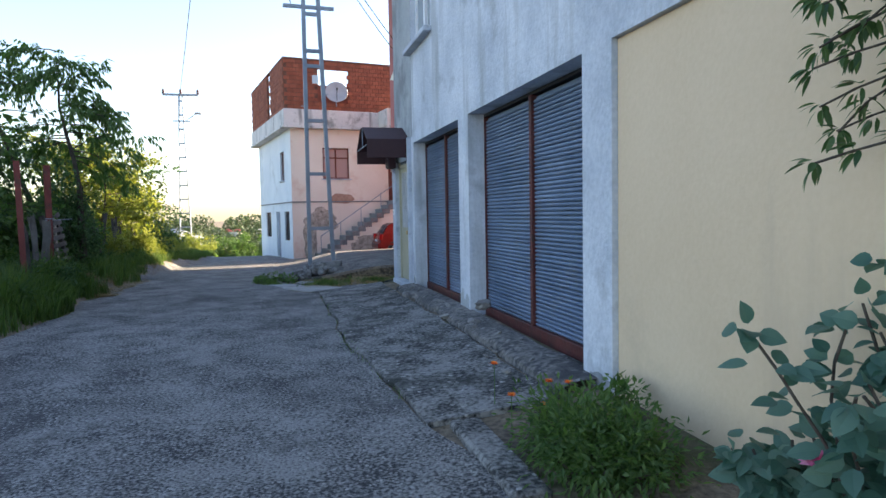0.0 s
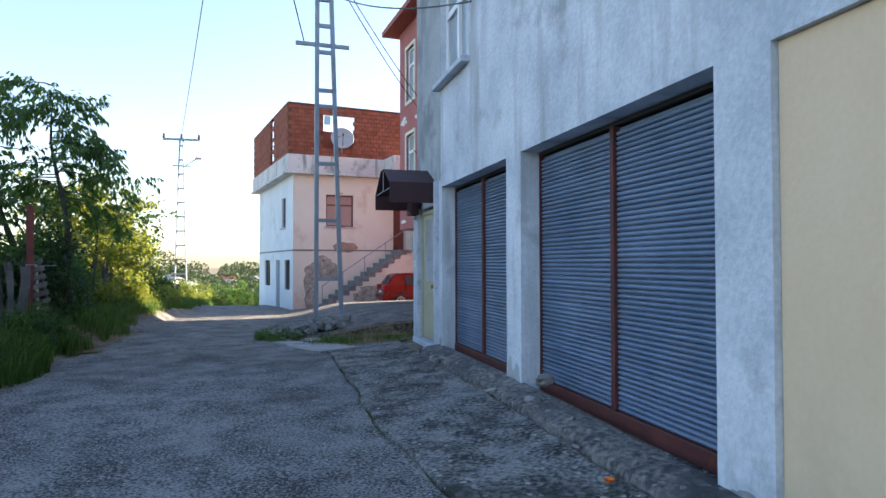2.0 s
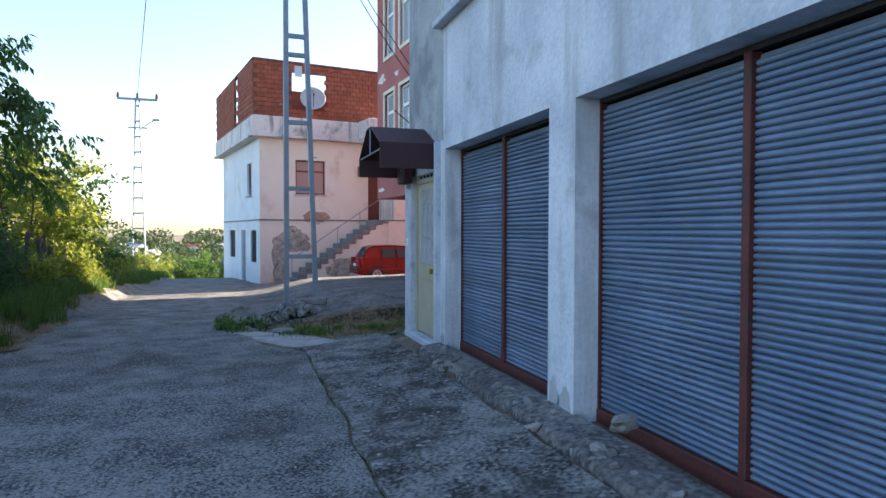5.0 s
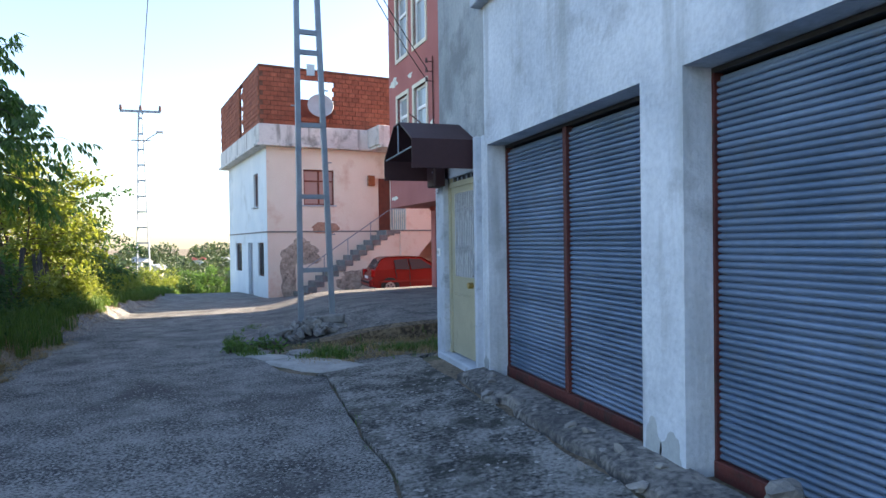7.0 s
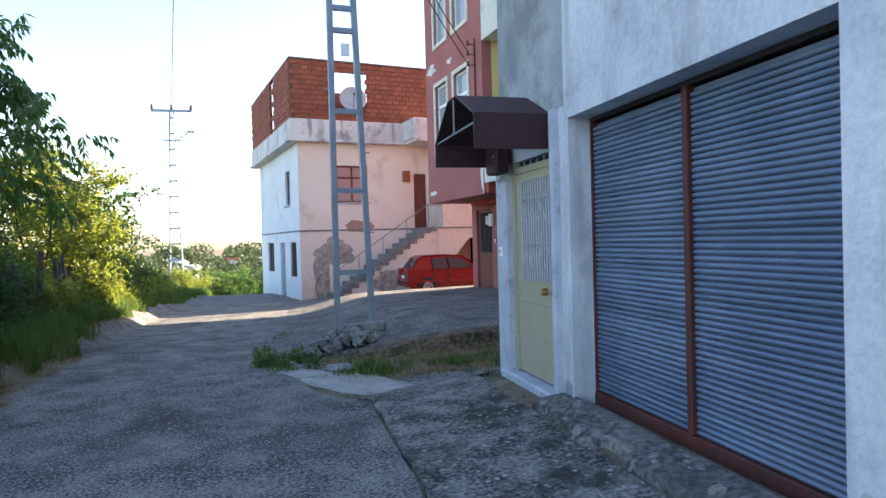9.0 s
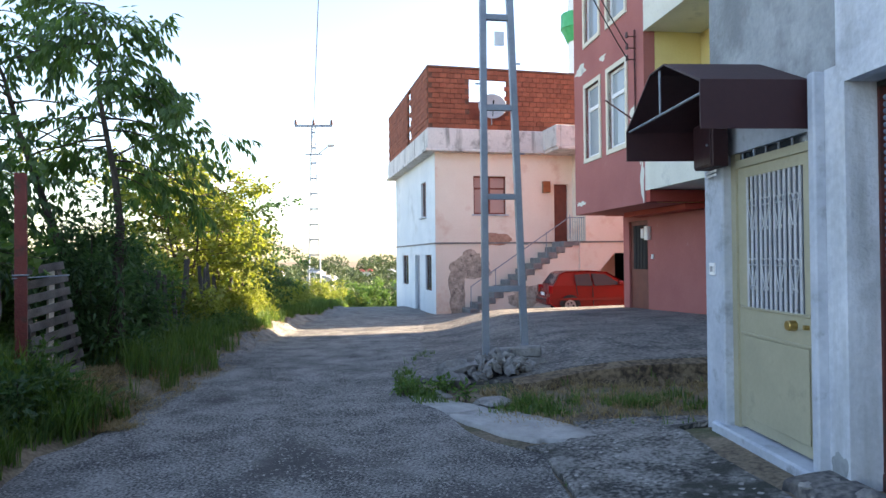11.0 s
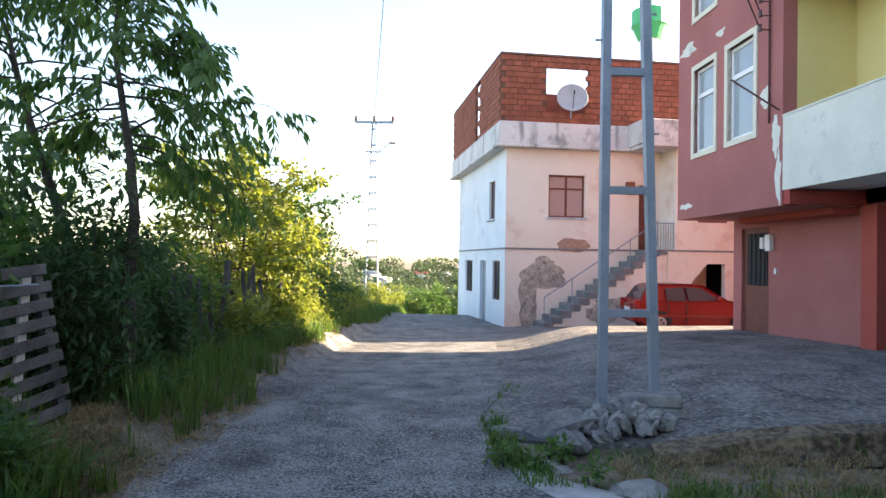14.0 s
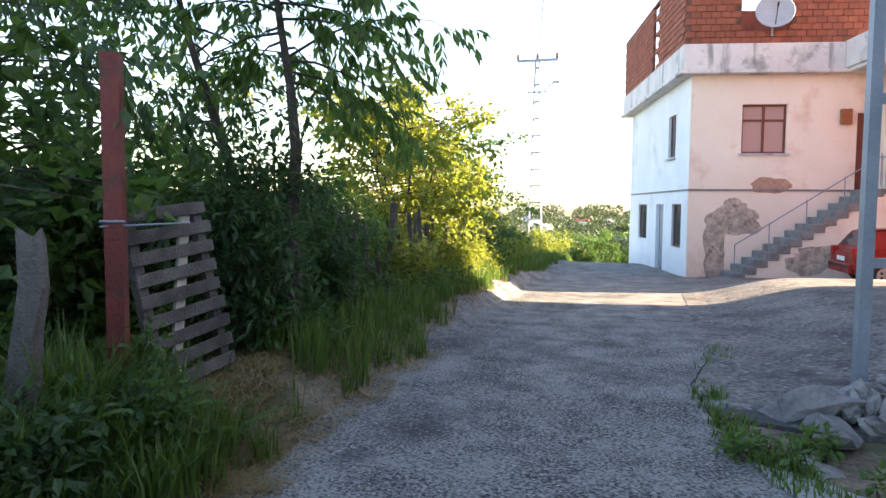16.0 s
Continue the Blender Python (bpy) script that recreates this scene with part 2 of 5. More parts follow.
PANE = glass_like("window_pane", (0.03, 0.04, 0.05))
# Pale blue-grey base colour stands in for the sky reflected in the glass.
SKYPANE = glass_like("sky_reflection_pane", (0.30, 0.35, 0.38))
CURTAINPANE = glass_like("curtained_pane", (0.42, 0.30, 0.28))
DOORPANE = glass_like("door_glass", (0.10, 0.13, 0.17), 0.3)
LAMPRED = glass_like("tail_lamp", (0.35, 0.01, 0.01))
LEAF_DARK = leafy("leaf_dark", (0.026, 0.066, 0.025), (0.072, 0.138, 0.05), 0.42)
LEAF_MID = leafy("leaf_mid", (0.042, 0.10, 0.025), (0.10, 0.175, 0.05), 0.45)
# Brighter and yellower than the other leaves: sunlight is put into this colour.
LEAF_SUNLIT = leafy("leaf_sunlit", (0.12, 0.165, 0.03), (0.23, 0.265, 0.07), 0.45)
LEAF_ROSE = leafy("leaf_rose", (0.045, 0.115, 0.085), (0.10, 0.19, 0.14), 0.3)
GRASSM = leafy("grass_blades", (0.038, 0.09, 0.018), (0.115, 0.19, 0.045), 0.35)
DRYGRASS = leafy("dry_grass", (0.20, 0.15, 0.07), (0.32, 0.25, 0.12), 0.25)
FARGREEN = leafy("far_foliage", (0.035, 0.060, 0.030), (0.085, 0.125, 0.055), 0.2)
PETAL = leafy("petals", (0.55, 0.12, 0.25), (0.7, 0.3, 0.42), 0.3)
ORANGEPETAL = leafy("orange_petals", (0.7, 0.14, 0.01), (0.8, 0.25, 0.02), 0.3)


# ---- building helpers ----
def box(bm, x0, x1, y0, y1, z0, z1, m=None):
    vs = [bm.verts.new((x, y, z)) for z in (z0, z1) for x, y in ((x0, y0), (x1, y0), (x1, y1), (x0, y1))]
    for f in ((3, 2, 1, 0), (4, 5, 6, 7), (0, 1, 5, 4), (1, 2, 6, 5), (2, 3, 7, 6), (3, 0, 4, 7)):
        bm.faces.new([vs[i] for i in f])
    if m is not None:
        bmesh.ops.transform(bm, matrix=m, verts=vs)
    return vs


def pierced(a0, a1, z0, z1, holes, t0, t1, along):
    """One wall with rectangular openings right through it."""
    us = sorted({a0, a1, *(v for h in holes for v in h[:2] if a0 <= v <= a1)})
    zs = sorted({z0, z1, *(v for h in holes for v in h[2:] if z0 <= v <= z1)})
    bm, made = bmesh.new(), {}

    def vert(i, j, t):
        if (i, j, t) not in made:
            d = (t0, t1)[t]
            made[i, j, t] = bm.verts.new((us[i], d, zs[j]) if along == "x" else (d, us[i], zs[j]))
        return made[i, j, t]

    def solid(i, j):
        if not (0 <= i < len(us) - 1 and 0 <= j < len(zs) - 1):
            return False
        u, z = (us[i] + us[i + 1]) / 2, (zs[j] + zs[j + 1]) / 2
        return not any(h[0] < u < h[1] and h[2] < z < h[3] for h in holes)

    for i in range(len(us) - 1):
        for j in range(len(zs) - 1):
            if not solid(i, j):
                continue
            for t in (0, 1):
                bm.faces.new([vert(i + p, j + q, t) for p, q in ((0, 0), (1, 0), (1, 1), (0, 1))])
            for di, dj, p, q in ((-1, 0, (0, 0), (0, 1)), (1, 0, (1, 0), (1, 1)), (0, -1, (0, 0), (1, 0)), (0, 1, (0, 1), (1, 1))):
                if not solid(i + di, j + dj):
                    bm.faces.new((vert(i + p[0], j + p[1], 0), vert(i + q[0], j + q[1], 0), vert(i + q[0], j + q[1], 1), vert(i + p[0], j + p[1], 1)))
    return bm


def boxes(*dims):
    bm = bmesh.new()
    for d in dims:
        box(bm, *d)
    return bm


def rod(bm, a, b, r0, r1=None, sides=8):
    a, b = Vector(a), Vector(b)
    r1 = r0 if r1 is None else r1
    q = (b - a).to_track_quat("Z", "Y")
    rings = []
    for p, r in ((a, r0), (b, r1)):
        rings.append([bm.verts.new(p + q @ Vector((r * math.cos(2 * math.pi * i / sides), r * math.sin(2 * math.pi * i / sides), 0))) for i in range(sides)])
    for i in range(sides):
        j = (i + 1) % sides
        bm.faces.new((rings[0][i], rings[0][j], rings[1][j], rings[1][i]))
    bm.faces.new(rings[0][::-1])
    bm.faces.new(rings[1])


def prism(bm, outline, y0, y1):
    """An outline in x and z, drawn out along y."""
    a = [bm.verts.new((x, y0, z)) for x, z in outline]
    b = [bm.verts.new((x, y1, z)) for x, z in outline]
    n = len(a)
    bm.faces.new(a)
    bm.faces.new(b[::-1])
    for i in range(n):
        j = (i + 1) % n
        bm.faces.new((a[j], a[i], b[i], b[j]))


def mesh_of(name, bm, material, smooth=False, bevel=0.0):
    if bevel:
        bmesh.ops.bevel(bm, geom=bm.edges[:], offset=bevel, segments=1, affect="EDGES")
    bmesh.ops.recalc_face_normals(bm, faces=bm.faces[:])
    me = bpy.data.meshes.new(name)
    bm.to_mesh(me)
    bm.free()
    me.materials.append(material)
    if smooth:
        for p in me.polygons:
            p.use_smooth = True
    return me


def part(name, bm, material, parent, label="", smooth=False, bevel=0.0):
    ob = new(name, mesh_of(name, bm, material, smooth, bevel))
    ob.parent = parent
    return tagged(ob, label)


def channel_post(w, d, t, h):
    """A steel channel standing upright, as one profile."""
    bm = bmesh.new()
    line = ((-w, -d), (w, -d), (w, d), (w - t, d), (w - t, t - d), (t - w, t - d), (t - w, d), (-w, d))
    lo, hi = ([bm.verts.new((x, y, z)) for x, y in line] for z in (0, h))
    for k in range(8):
        bm.faces.new((lo[k], lo[(k + 1) % 8], hi[(k + 1) % 8], hi[k]))
    bm.faces.new(lo[::-1])
    bm.faces.new(hi)
    return bm


def thing(name, m, label, category, group=""):
    ob = new(name)
    ob.empty_display_size = 0.2
    ob.matrix_world = m
    return tagged(ob, label, category, group)


def structure(name, bm, material, label="", m=None, smooth=False, bevel=0.0):
    ob = new(name, mesh_of(name, bm, material, smooth, bevel))
    if m is not None:
        ob.matrix_world = m
    return tagged(ob, label, kind="structure")


def smooth01(v, a, b):
    t = min(1.0, max(0.0, (v - a) / (b - a)))
    return t * t * (3 - 2 * t)


def lerp_table(v, table):
    for (a, p), (b, q) in zip(table, table[1:]):
        if v <= b:
            return p + (q - p) * max(0.0, (v - a) / (b - a))
    return table[-1][1]


ROADZ = ((-30, 0.0), (0, 0.15), (8, 0.27), (14, 0.25), (20, 0.09), (26, -0.13), (31, -0.32), (38, -0.5), (46, -1.3), (60, -4), (100, -9), (170, -11), (420, -7), (900, -9), (2500, -14))


def road_z(y):
    return lerp_table(y, ROADZ)


def rough_noise(x, y, s, a):
    return a * noise.noise(Vector((x * s, y * s, 3.7)))


def ground_z(x, y):
    """Height of the ground."""
    z = road_z(y)
    if x > 0.4:
        south = 1 - smooth01(y, 12.3, 13.0)
        z += 0.11 * min(1.0, (x - 0.4) / 1.1) * south + 0.1 * smooth01(x, 1.5, 2.1) * south
        z += 0.05 * smooth01(x, 0.4, 2.0) * smooth01(y, 12.3, 13.0)
    if y > 14.6:
        z += smooth01(y, 15.0, 15.3) * (0.33 * (0.6 + 0.4 * smooth01(y, 15.2, 18.0)) * smooth01(x, 0.0, 2.5) + 0.02 * max(0.0, min(x, 8) - 1.6)) * (1 - 0.9 * smooth01(y, 26.0, 29.5))
    if x < -3.2:
        fade = 1 - 0.5 * smooth01(y, 26, 40)
        z += fade * 0.32 * smooth01(-x, 3.3, 3.9) - 0.12 * max(0.0, -x - 7.5) * (1 - smooth01(y, 100, 200)) * (1 if x > -90 else 90 / -x)
        z += rough_noise(x, y, 0.8, 0.05) * smooth01(-x, 3.3, 4.2)
    return z


def sheet(xs, ys, lift=0.0):
    """The ground, dug out under the edge of the forecourt slab."""
    bm = bmesh.new()
    dug = lambda x, y: 0.36 * (1 - smooth01(y, 16.1, 16.6)) * smooth01(x, 0.9, 1.4) if 15.0 < y < 17 and x < 14 else 0.0
    grid = [[bm.verts.new((x, y, ground_z(x, y) + lift - dug(x, y))) for x in xs] for y in ys]
    for j in range(len(ys) - 1):
        for i in range(len(xs) - 1):
            bm.faces.new((grid[j][i], grid[j][i + 1], grid[j + 1][i + 1], grid[j + 1][i]))
    return bm


def steps_of(a, b, d):
    k = max(1, round((b - a) / d))
    return [a + (b - a) * i / k for i in range(k + 1)]


# ---- ground, road, paving ----
gx = [-2500, -1200, -500, -250, -120, -60, -35, -22, -15] + steps_of(-11, 12, 0.35) + [14, 18, 24, 35, 60, 120, 250, 500, 1200, 2500]
gy = [-2500, -900, -300, -100, -40, -20] + steps_of(-10, 40, 0.35) + steps_of(42, 100, 3) + [115, 140, 170, 220, 300, 420, 600, 900, 1500, 2500]
structure("ground", sheet(gx, gy, -0.02), DIRT, "dark earth and weedy ground", smooth=True)


def left_edge(y):
    return lerp_table(y, ((-30, -3.3), (10, -3.3), (13, -3.25), (17, -3.4), (22, -3.7), (27, -3.7), (34, -3.6), (60, -3.2))) + rough_noise(0.0, y, 0.9, 0.22) + rough_noise(5.0, y, 3.0, 0.08)


def right_edge(y):
    return lerp_table(y, ((-30, 1.0), (3.4, 0.98), (4.3, 0.84), (5.3, 0.71), (6.5, 0.64), (7.8, 0.58), (12.3, 0.57), (12.8, 0.2), (14.3, -0.3), (15.2, -0.55), (16.8, -0.6), (18.5, -0.2), (23, 0.0), (28, 0.3), (60, 0.3))) + rough_noise(9.0, y, 1.7, 0.07)


def strip(ys, lo, hi, cols, lift, skirt=0.0):
    """A paved strip between two edges, with a skirt down its sides."""
    bm = bmesh.new()
    rows = []
    for y in ys:
        a, b = lo(y), hi(y)
        row = [bm.verts.new((a + (b - a) * i / cols, y, ground_z(a + (b - a) * i / cols, y) + lift)) for i in range(cols + 1)]
        if skirt:
            for v, at in ((row[0], 0), (row[-1], len(row) + 1)):
                row.insert(at, bm.verts.new((v.co.x, v.co.y, v.co.z - skirt)))
        rows.append(row)
    for p, q in zip(rows, rows[1:]):
        for i in range(len(p) - 1):
            bm.faces.new((p[i], p[i + 1], q[i + 1], q[i]))
    if skirt:
        for r in (rows[0], rows[-1]):
            for i in range(1, len(r) - 2):
                bm.faces.new((r[i], r[i + 1], bm.verts.new(r[i + 1].co - Vector((0, 0, skirt))), bm.verts.new(r[i].co - Vector((0, 0, skirt)))))
    return bm


structure("road", strip(steps_of(-28, 46, 0.25), left_edge, right_edge, 14, 0.004, 0.03), ASPHALT, "worn grey asphalt village road")
structure("pavement_apron", strip(steps_of(4.45, 12.45, 0.2), lambda y: right_edge(y) + 0.02 + rough_noise(2.0, y, 2.5, 0.05), lambda y: 1.745 + rough_noise(7.0, y, 3.0, 0.05), 8, 0.022, 0.05), CONCRETE, "cracked dark concrete apron before the garage", smooth=False)
structure("pavement_end", strip(steps_of(12.47, 13.2, 0.08), lambda y: 0.85 + 0.35 * (y - 12.47) + rough_noise(4.0, y, 5, 0.12), lambda y: 5.2, 24, 0.014, 0.04), CONCRETE, "cracked dark concrete beside the building corner")
structure("forecourt", strip(steps_of(15.22, 31.2, 0.25), lambda y: max(right_edge(y) + 0.02, 1.3 - 4.5 * (y - 15.22)) if y < 18 else right_edge(y) - 0.06, lambda y: 14.0, 40, 0.012, 0.06), FORECOURT, "rough grey concrete forecourt")

# ---- garage building ----
GX = 2.1
structure("wall_garage_front", pierced(-8.0, 10.99, 0.2, 6.8, ((-8.0, 4.30, 0.2, 2.845), (4.74, 7.70, 0.2, 2.845), (8.12, 10.81, 0.2, 2.845), (9.50, 10.88, 4.36, 5.75), (10.883, 10.99, 2.96, 6.8)), GX, GX + 0.25, "y"), WHITEWASH, "whitewashed plaster garage front with grey stains")
structure("wall_garage_grey", boxes((GX - 0.003, GX + 0.25, 10.883, 12.47, 2.96, 6.8), (GX, 9.0, 12.25, 12.472, 0.1, 6.798)), GREYPLASTER, "bare grey plaster wall end")
structure("wall_garage_door", boxes((GX, GX + 0.2, 10.99, 12.24, 2.62, 2.955), (GX, GX + 0.2, 10.992, 11.06, 0.2, 2.618), (GX, GX + 0.2, 12.15, 12.248, 0.2, 2.618)), FRAMEWHITE)
structure("wall_cream", boxes((GX + 0.045, GX + 0.30, -8.0, 4.296, 0.0, 2.84)), BEIGE, "cream plaster wall of the recessed shop")
# Last box: unseen wall added across the gap to stop a sun streak.
structure("garage_shell_and_sun_block", boxes((2.7, 9.0, -8, 12.2, 0.0, 0.4), (8.8, 9.0, -8, 12.2, 0.4, 6.79), (GX + 0.26, 8.8, -8, -7.8, 0.4, 6.79), (GX + 0.01, 9.0, -7.99, 12.46, 6.81, 7.0), (8.8, 9.0, 12.48, 14.6, 0.0, 7.0)), GREYPLASTER, "closed garage building shell and an unseen wall that blocks the sun")
structure("sill_garage", boxes((GX + 0.02, GX + 0.3, 4.3, 11.0, 0.1, 0.424)), CONCRETE, "concrete sill under the shutters")
ledge = bmesh.new()
ledge_rows = []
for y in steps_of(4.5, 11.0, 0.06):
    worn = max(0.0, noise.noise(Vector((y * 1.9, 4.0, 0)))) * 0.16 + 0.03 * noise.noise(Vector((y * 8, 1.0, 0)))
    a = 1.80 + worn
    zt = lambda x: ground_z(x, y) + 0.05 + 0.012 * noise.noise(Vector((x * 6, y * 5, 2)))
    ledge_rows.append([ledge.verts.new(c) for c in ((a - 0.02, y, ground_z(a, y) - 0.05), (a, y, zt(a) - 0.012), (a + 0.025, y, zt(a + 0.025)), ((a + GX) / 2, y, zt((a + GX) / 2)), (GX + 0.03, y, zt(GX)))])
for p, q in zip(ledge_rows, ledge_rows[1:]):
    for i in range(4):
        ledge.faces.new((p[i], p[i + 1], q[i + 1], q[i]))
structure("pavement_ledge", ledge, FORECOURT, "broken-edged concrete ledge along the garage foot")


# ---- house with the bare brick storey ----
HM = pose(0.68, 31.59, 0, 0, 0, 10)
house = thing("house", HM, "two-storey pink house with a bare brick top storey", "house")
fr = pierced(0, 5.55, -0.8, 5.75, ((1.5, 2.8, 3.43, 4.89), (4.78, 5.36, 2.36, 4.62)), 0, 0.25, "x")
part("wall", fr, PINK, house, "pale pink plaster front wall")
part("wall", boxes((5.555, 5.8, -0.94, 0.25, 2.3, 5.75)), PINK, house)
part("wall", boxes((9.3, 9.5, -0.94, 9, -0.8, 6)), PINK, house)
# Unseen wing, added so that its shadow ends the sunlit strip on the road.
part("wall", boxes((9.505, 14, -4.0, 9, -1, 7.6)), PINK, house)
part("wall", pierced(5.3, 9.5, -0.8, 5.75, ((6.1, 7.35, -0.8, 1.9), (5.3, 5.555, 2.36, 5.75)), -1.15, -0.95, "x"), PINK, house, "pink plaster wing wall")
wedge = bmesh.new()
prism(wedge, ((6.098, 1.902), (6.098, 1.2), (6.72, 1.902)), -1.148, -0.5)
part("recess", wedge, PINK, house)
part("recess", boxes((6.1, 7.35, -0.95, 0.0, -0.7, -0.2), (6.1, 7.35, 0.0, 0.2, -0.7, 2.3)), PINK, house)
part("wall", pierced(0.004, 9.1, -0.8, 5.75, ((1.66, 2.59, 3.43, 4.84), (0.73, 1.87, 0.5, 1.9), (5.69, 7.22, 0.55, 1.9), (3.03, 4.12, -0.8, 1.9)), -0.004, 0.245, "y"), BLUEWHITE, house, "pale bluish white plaster side wall")
part("wall", boxes((0.25, 9.4, 8.9, 9.098, -0.8, 5.75)), BLUEWHITE, house)
part("band", boxes((-0.03, 5.3, -0.03, 0.2, 2.30, 2.36), (-0.028, 0.2, 0.2, 9.1, 2.302, 2.358), (5.3, 9.5, -1.18, -0.95, 2.302, 2.36)), STEPCON, house, "thin grey band course")
part("eave_slab", boxes((-0.42, 4.3, -0.34, 9.6, 5.752, 5.86), (4.3, 9.7, -1.55, 9.4, 5.753, 5.861)), SLABWHITE, house, "weathered concrete eave slab", bevel=0.015)
part("parapet", boxes((-0.34, 4.24, -0.28, -0.08, 5.862, 6.62), (-0.34, -0.16, -0.08, 9.5, 5.862, 6.62), (4.24, 4.42, -1.5, -0.08, 5.862, 6.66), (4.42, 9.6, -1.5, -1.3, 5.862, 6.66)), SLABWHITE, house, "stained white concrete parapet", bevel=0.02)
part("floor", boxes((-0.08, 9.4, -0.08, 9.2, 5.864, 6.0), (0.25, 9.2, 0.25, 8.8, 2.31, 2.35), (0.3, 9.2, 0.3, 8.8, -0.8, -0.3)), GREYPLASTER, house)
# Near-black sheets behind the openings stand in for shade in the rooms.
part("interior", boxes((0.3, 9.2, 1.4, 1.5, -0.3, 2.3), (0.3, 9.2, 1.4, 1.5, 2.36, 5.74), (1.4, 1.5, 1.6, 8.8, -0.3, 5.74)), DARK, house)

# brick storey
BZ0, CH, BL = 6.62, 0.178, 0.285
brick_me = mesh_of("brick", boxes((0, BL - 0.014, 0, 0.13, 0, CH - 0.014)), BRICK)
half_me = mesh_of("half_brick", boxes((0, BL / 2 - 0.014, 0, 0.13, 0, CH - 0.014)), BRICK)
part("brick_backing", boxes((-0.2, 1.31, -0.19, -0.12, BZ0, 8.889), (2.79, 8.9, -0.19, -0.12, BZ0, 8.89), (1.31, 2.79, -0.19, -0.12, BZ0, 6.95), (1.31, 2.79, -0.19, -0.12, 8.56, 8.89), (-0.28, -0.2, -0.19, 3.1, BZ0, 8.89), (-0.28, -0.2, 4.0, 9.4, BZ0, 8.89)), MORTAR, house, "recessed mortar")
part("coping", boxes((-0.3, 9.0, -0.235, -0.08, 8.89, 8.96), (-0.3, -0.16, -0.08, 9.4, 8.891, 8.961)), MORTAR, house, "grey brown top course")
bwall = part("partition", boxes((1.0, 4.5, 2.2, 2.33, 6.0, 8.25), (4.4, 4.53, 0, 2.2, 6.0, 8.6), (0.55, 0.68, 2.4, 6.2, 6.0, 8.8)), BRICK, house, "inner brick partition")

# window on the front
def casement(parent, x0, x1, z0, z1, y, deep, frame_m, cols, transom, pane_m, face=-1, fw=0.06, sill=None):
    """A window with frame, bars and panes in the plane y."""
    win = part("window", boxes((x0, x0 + fw, y, y + deep, z0, z1), (x1 - fw, x1, y, y + deep, z0, z1), (x0 + fw, x1 - fw, y, y + deep, z0, z0 + fw), (x0 + fw, x1 - fw, y, y + deep, z1 - fw, z1)), frame_m, parent)
    bars = bmesh.new()
    for i in range(1, cols):
        xm = x0 + (x1 - x0) * i / cols
        box(bars, xm - fw * 0.55, xm + fw * 0.55, y - 0.006, y + deep - 0.01, z0 + fw, z1 - fw)
    if transom:
        box(bars, x0 + fw, x1 - fw, y - 0.004, y + deep - 0.012, transom - fw * 0.5, transom + fw * 0.5)
    if bars.verts:
        part("glazing_bar", bars, frame_m, win)
    else:
        bars.free()
    edges = [x0 + (x1 - x0) * i / cols for i in range(cols + 1)]
    for a, b in zip(edges, edges[1:]):
        for c, d in ((z0, transom), (transom, z1)) if transom else ((z0, z1),):
            part("pane", boxes((a + fw * 0.5, b - fw * 0.5, y + deep * 0.5, y + deep * 0.5 + 0.006, c + fw * 0.5, d - fw * 0.5)), pane_m, win)
    if sill:
        part("sill", boxes((x0 - 0.08, x1 + 0.08, y - sill, y + deep, z0 - 0.06, z0 - 0.002)), FRAMEWHITE, win)
    return win


casement(house, 1.5, 2.8, 3.43, 4.89, 0.1, 0.06, BROWNPAINT, 2, 4.42, CURTAINPANE, sill=0.16)
part("curtain", boxes((1.56, 2.12, 0.2, 0.22, 3.45, 4.86), (2.18, 2.76, 0.2, 0.22, 3.45, 4.86)), CURTAIN, house)
part("door", boxes((4.78, 5.36, 0.12, 0.17, 2.36, 4.62)), BROWNPAINT, house, "brown wooden upper door")
casement(house, 6.35, 7.4, 3.3, 4.8, -1.16, 0.05, BROWNPAINT, 2, 4.3, PANE)

# ---- red apartment building ----
RM = pose(4.4, 22.7, 0, 0, 0, 5)
flats = thing("apartment_building", RM, "rose red apartment building with a yellow balcony side", "building")
red_holes = [(a, b, s0, s1) for a, b in ((-1.22, -0.24), (0.32, 1.26)) for s0, s1 in ((4.34, 6.18), (7.36, 9.2))]
part("wall", pierced(-2.12, 2.1, 2.93, 10.05, red_holes, 0, 0.25, "y"), RED, flats, "rose red plaster bay with flaked patches")
part("wall", boxes((0.255, 10, 1.85, 2.1, 2.93, 10.05)), RED, flats)
part("wall", boxes((0.255, 1.3, -2.12, -1.9, 2.93, 10.05)), YELLOW, flats)
part("soffit", boxes((0.0, 10, -2.12, 2.1, 2.92, 2.928)), RED, flats)
part("wall", pierced(-9.0, -1.9, 3.35, 10.05, ((-5.6, -4.7, 4.4, 5.75), (-4.05, -3.15, 3.5, 5.75)), 1.305, 1.5, "y"), YELLOW, flats, "yellow plaster balcony wall")
part("wall", boxes((1.5, 10, -9.0, -8.8, 0, 10.05)), YELLOW, flats)
part("wall", boxes((1.365, 1.6, -8.0, -2.76, 2.90, 3.18)), DARKRED, flats)
part("wall", boxes((1.605, 10, 1.9, 2.1, -0.4, 2.918)), DARKRED, flats)
part("wall", pierced(-2.40, 2.1, -0.4, 2.918, ((0.62, 1.74, -0.4, 2.72),), 1.365, 1.6, "y"), RED, flats, "red plaster ground floor wall")
part("pilaster", boxes((1.2, 1.6, -2.76, -2.40, -0.2, 2.92)), DARKRED, flats)
part("beam", boxes((0.02, 1.36, -2.3, -2.125, 2.94, 3.18), (0.9, 1.36, -2.12, 1.0, 2.80, 2.922)), DARKRED, flats)
part("balcony_floor", boxes((0.06, 1.3, -9.0, -2.13, 3.2, 3.34), (0.06, 1.3, -9.0, -2.13, 6.55, 6.7)), PALEPLASTER, flats)
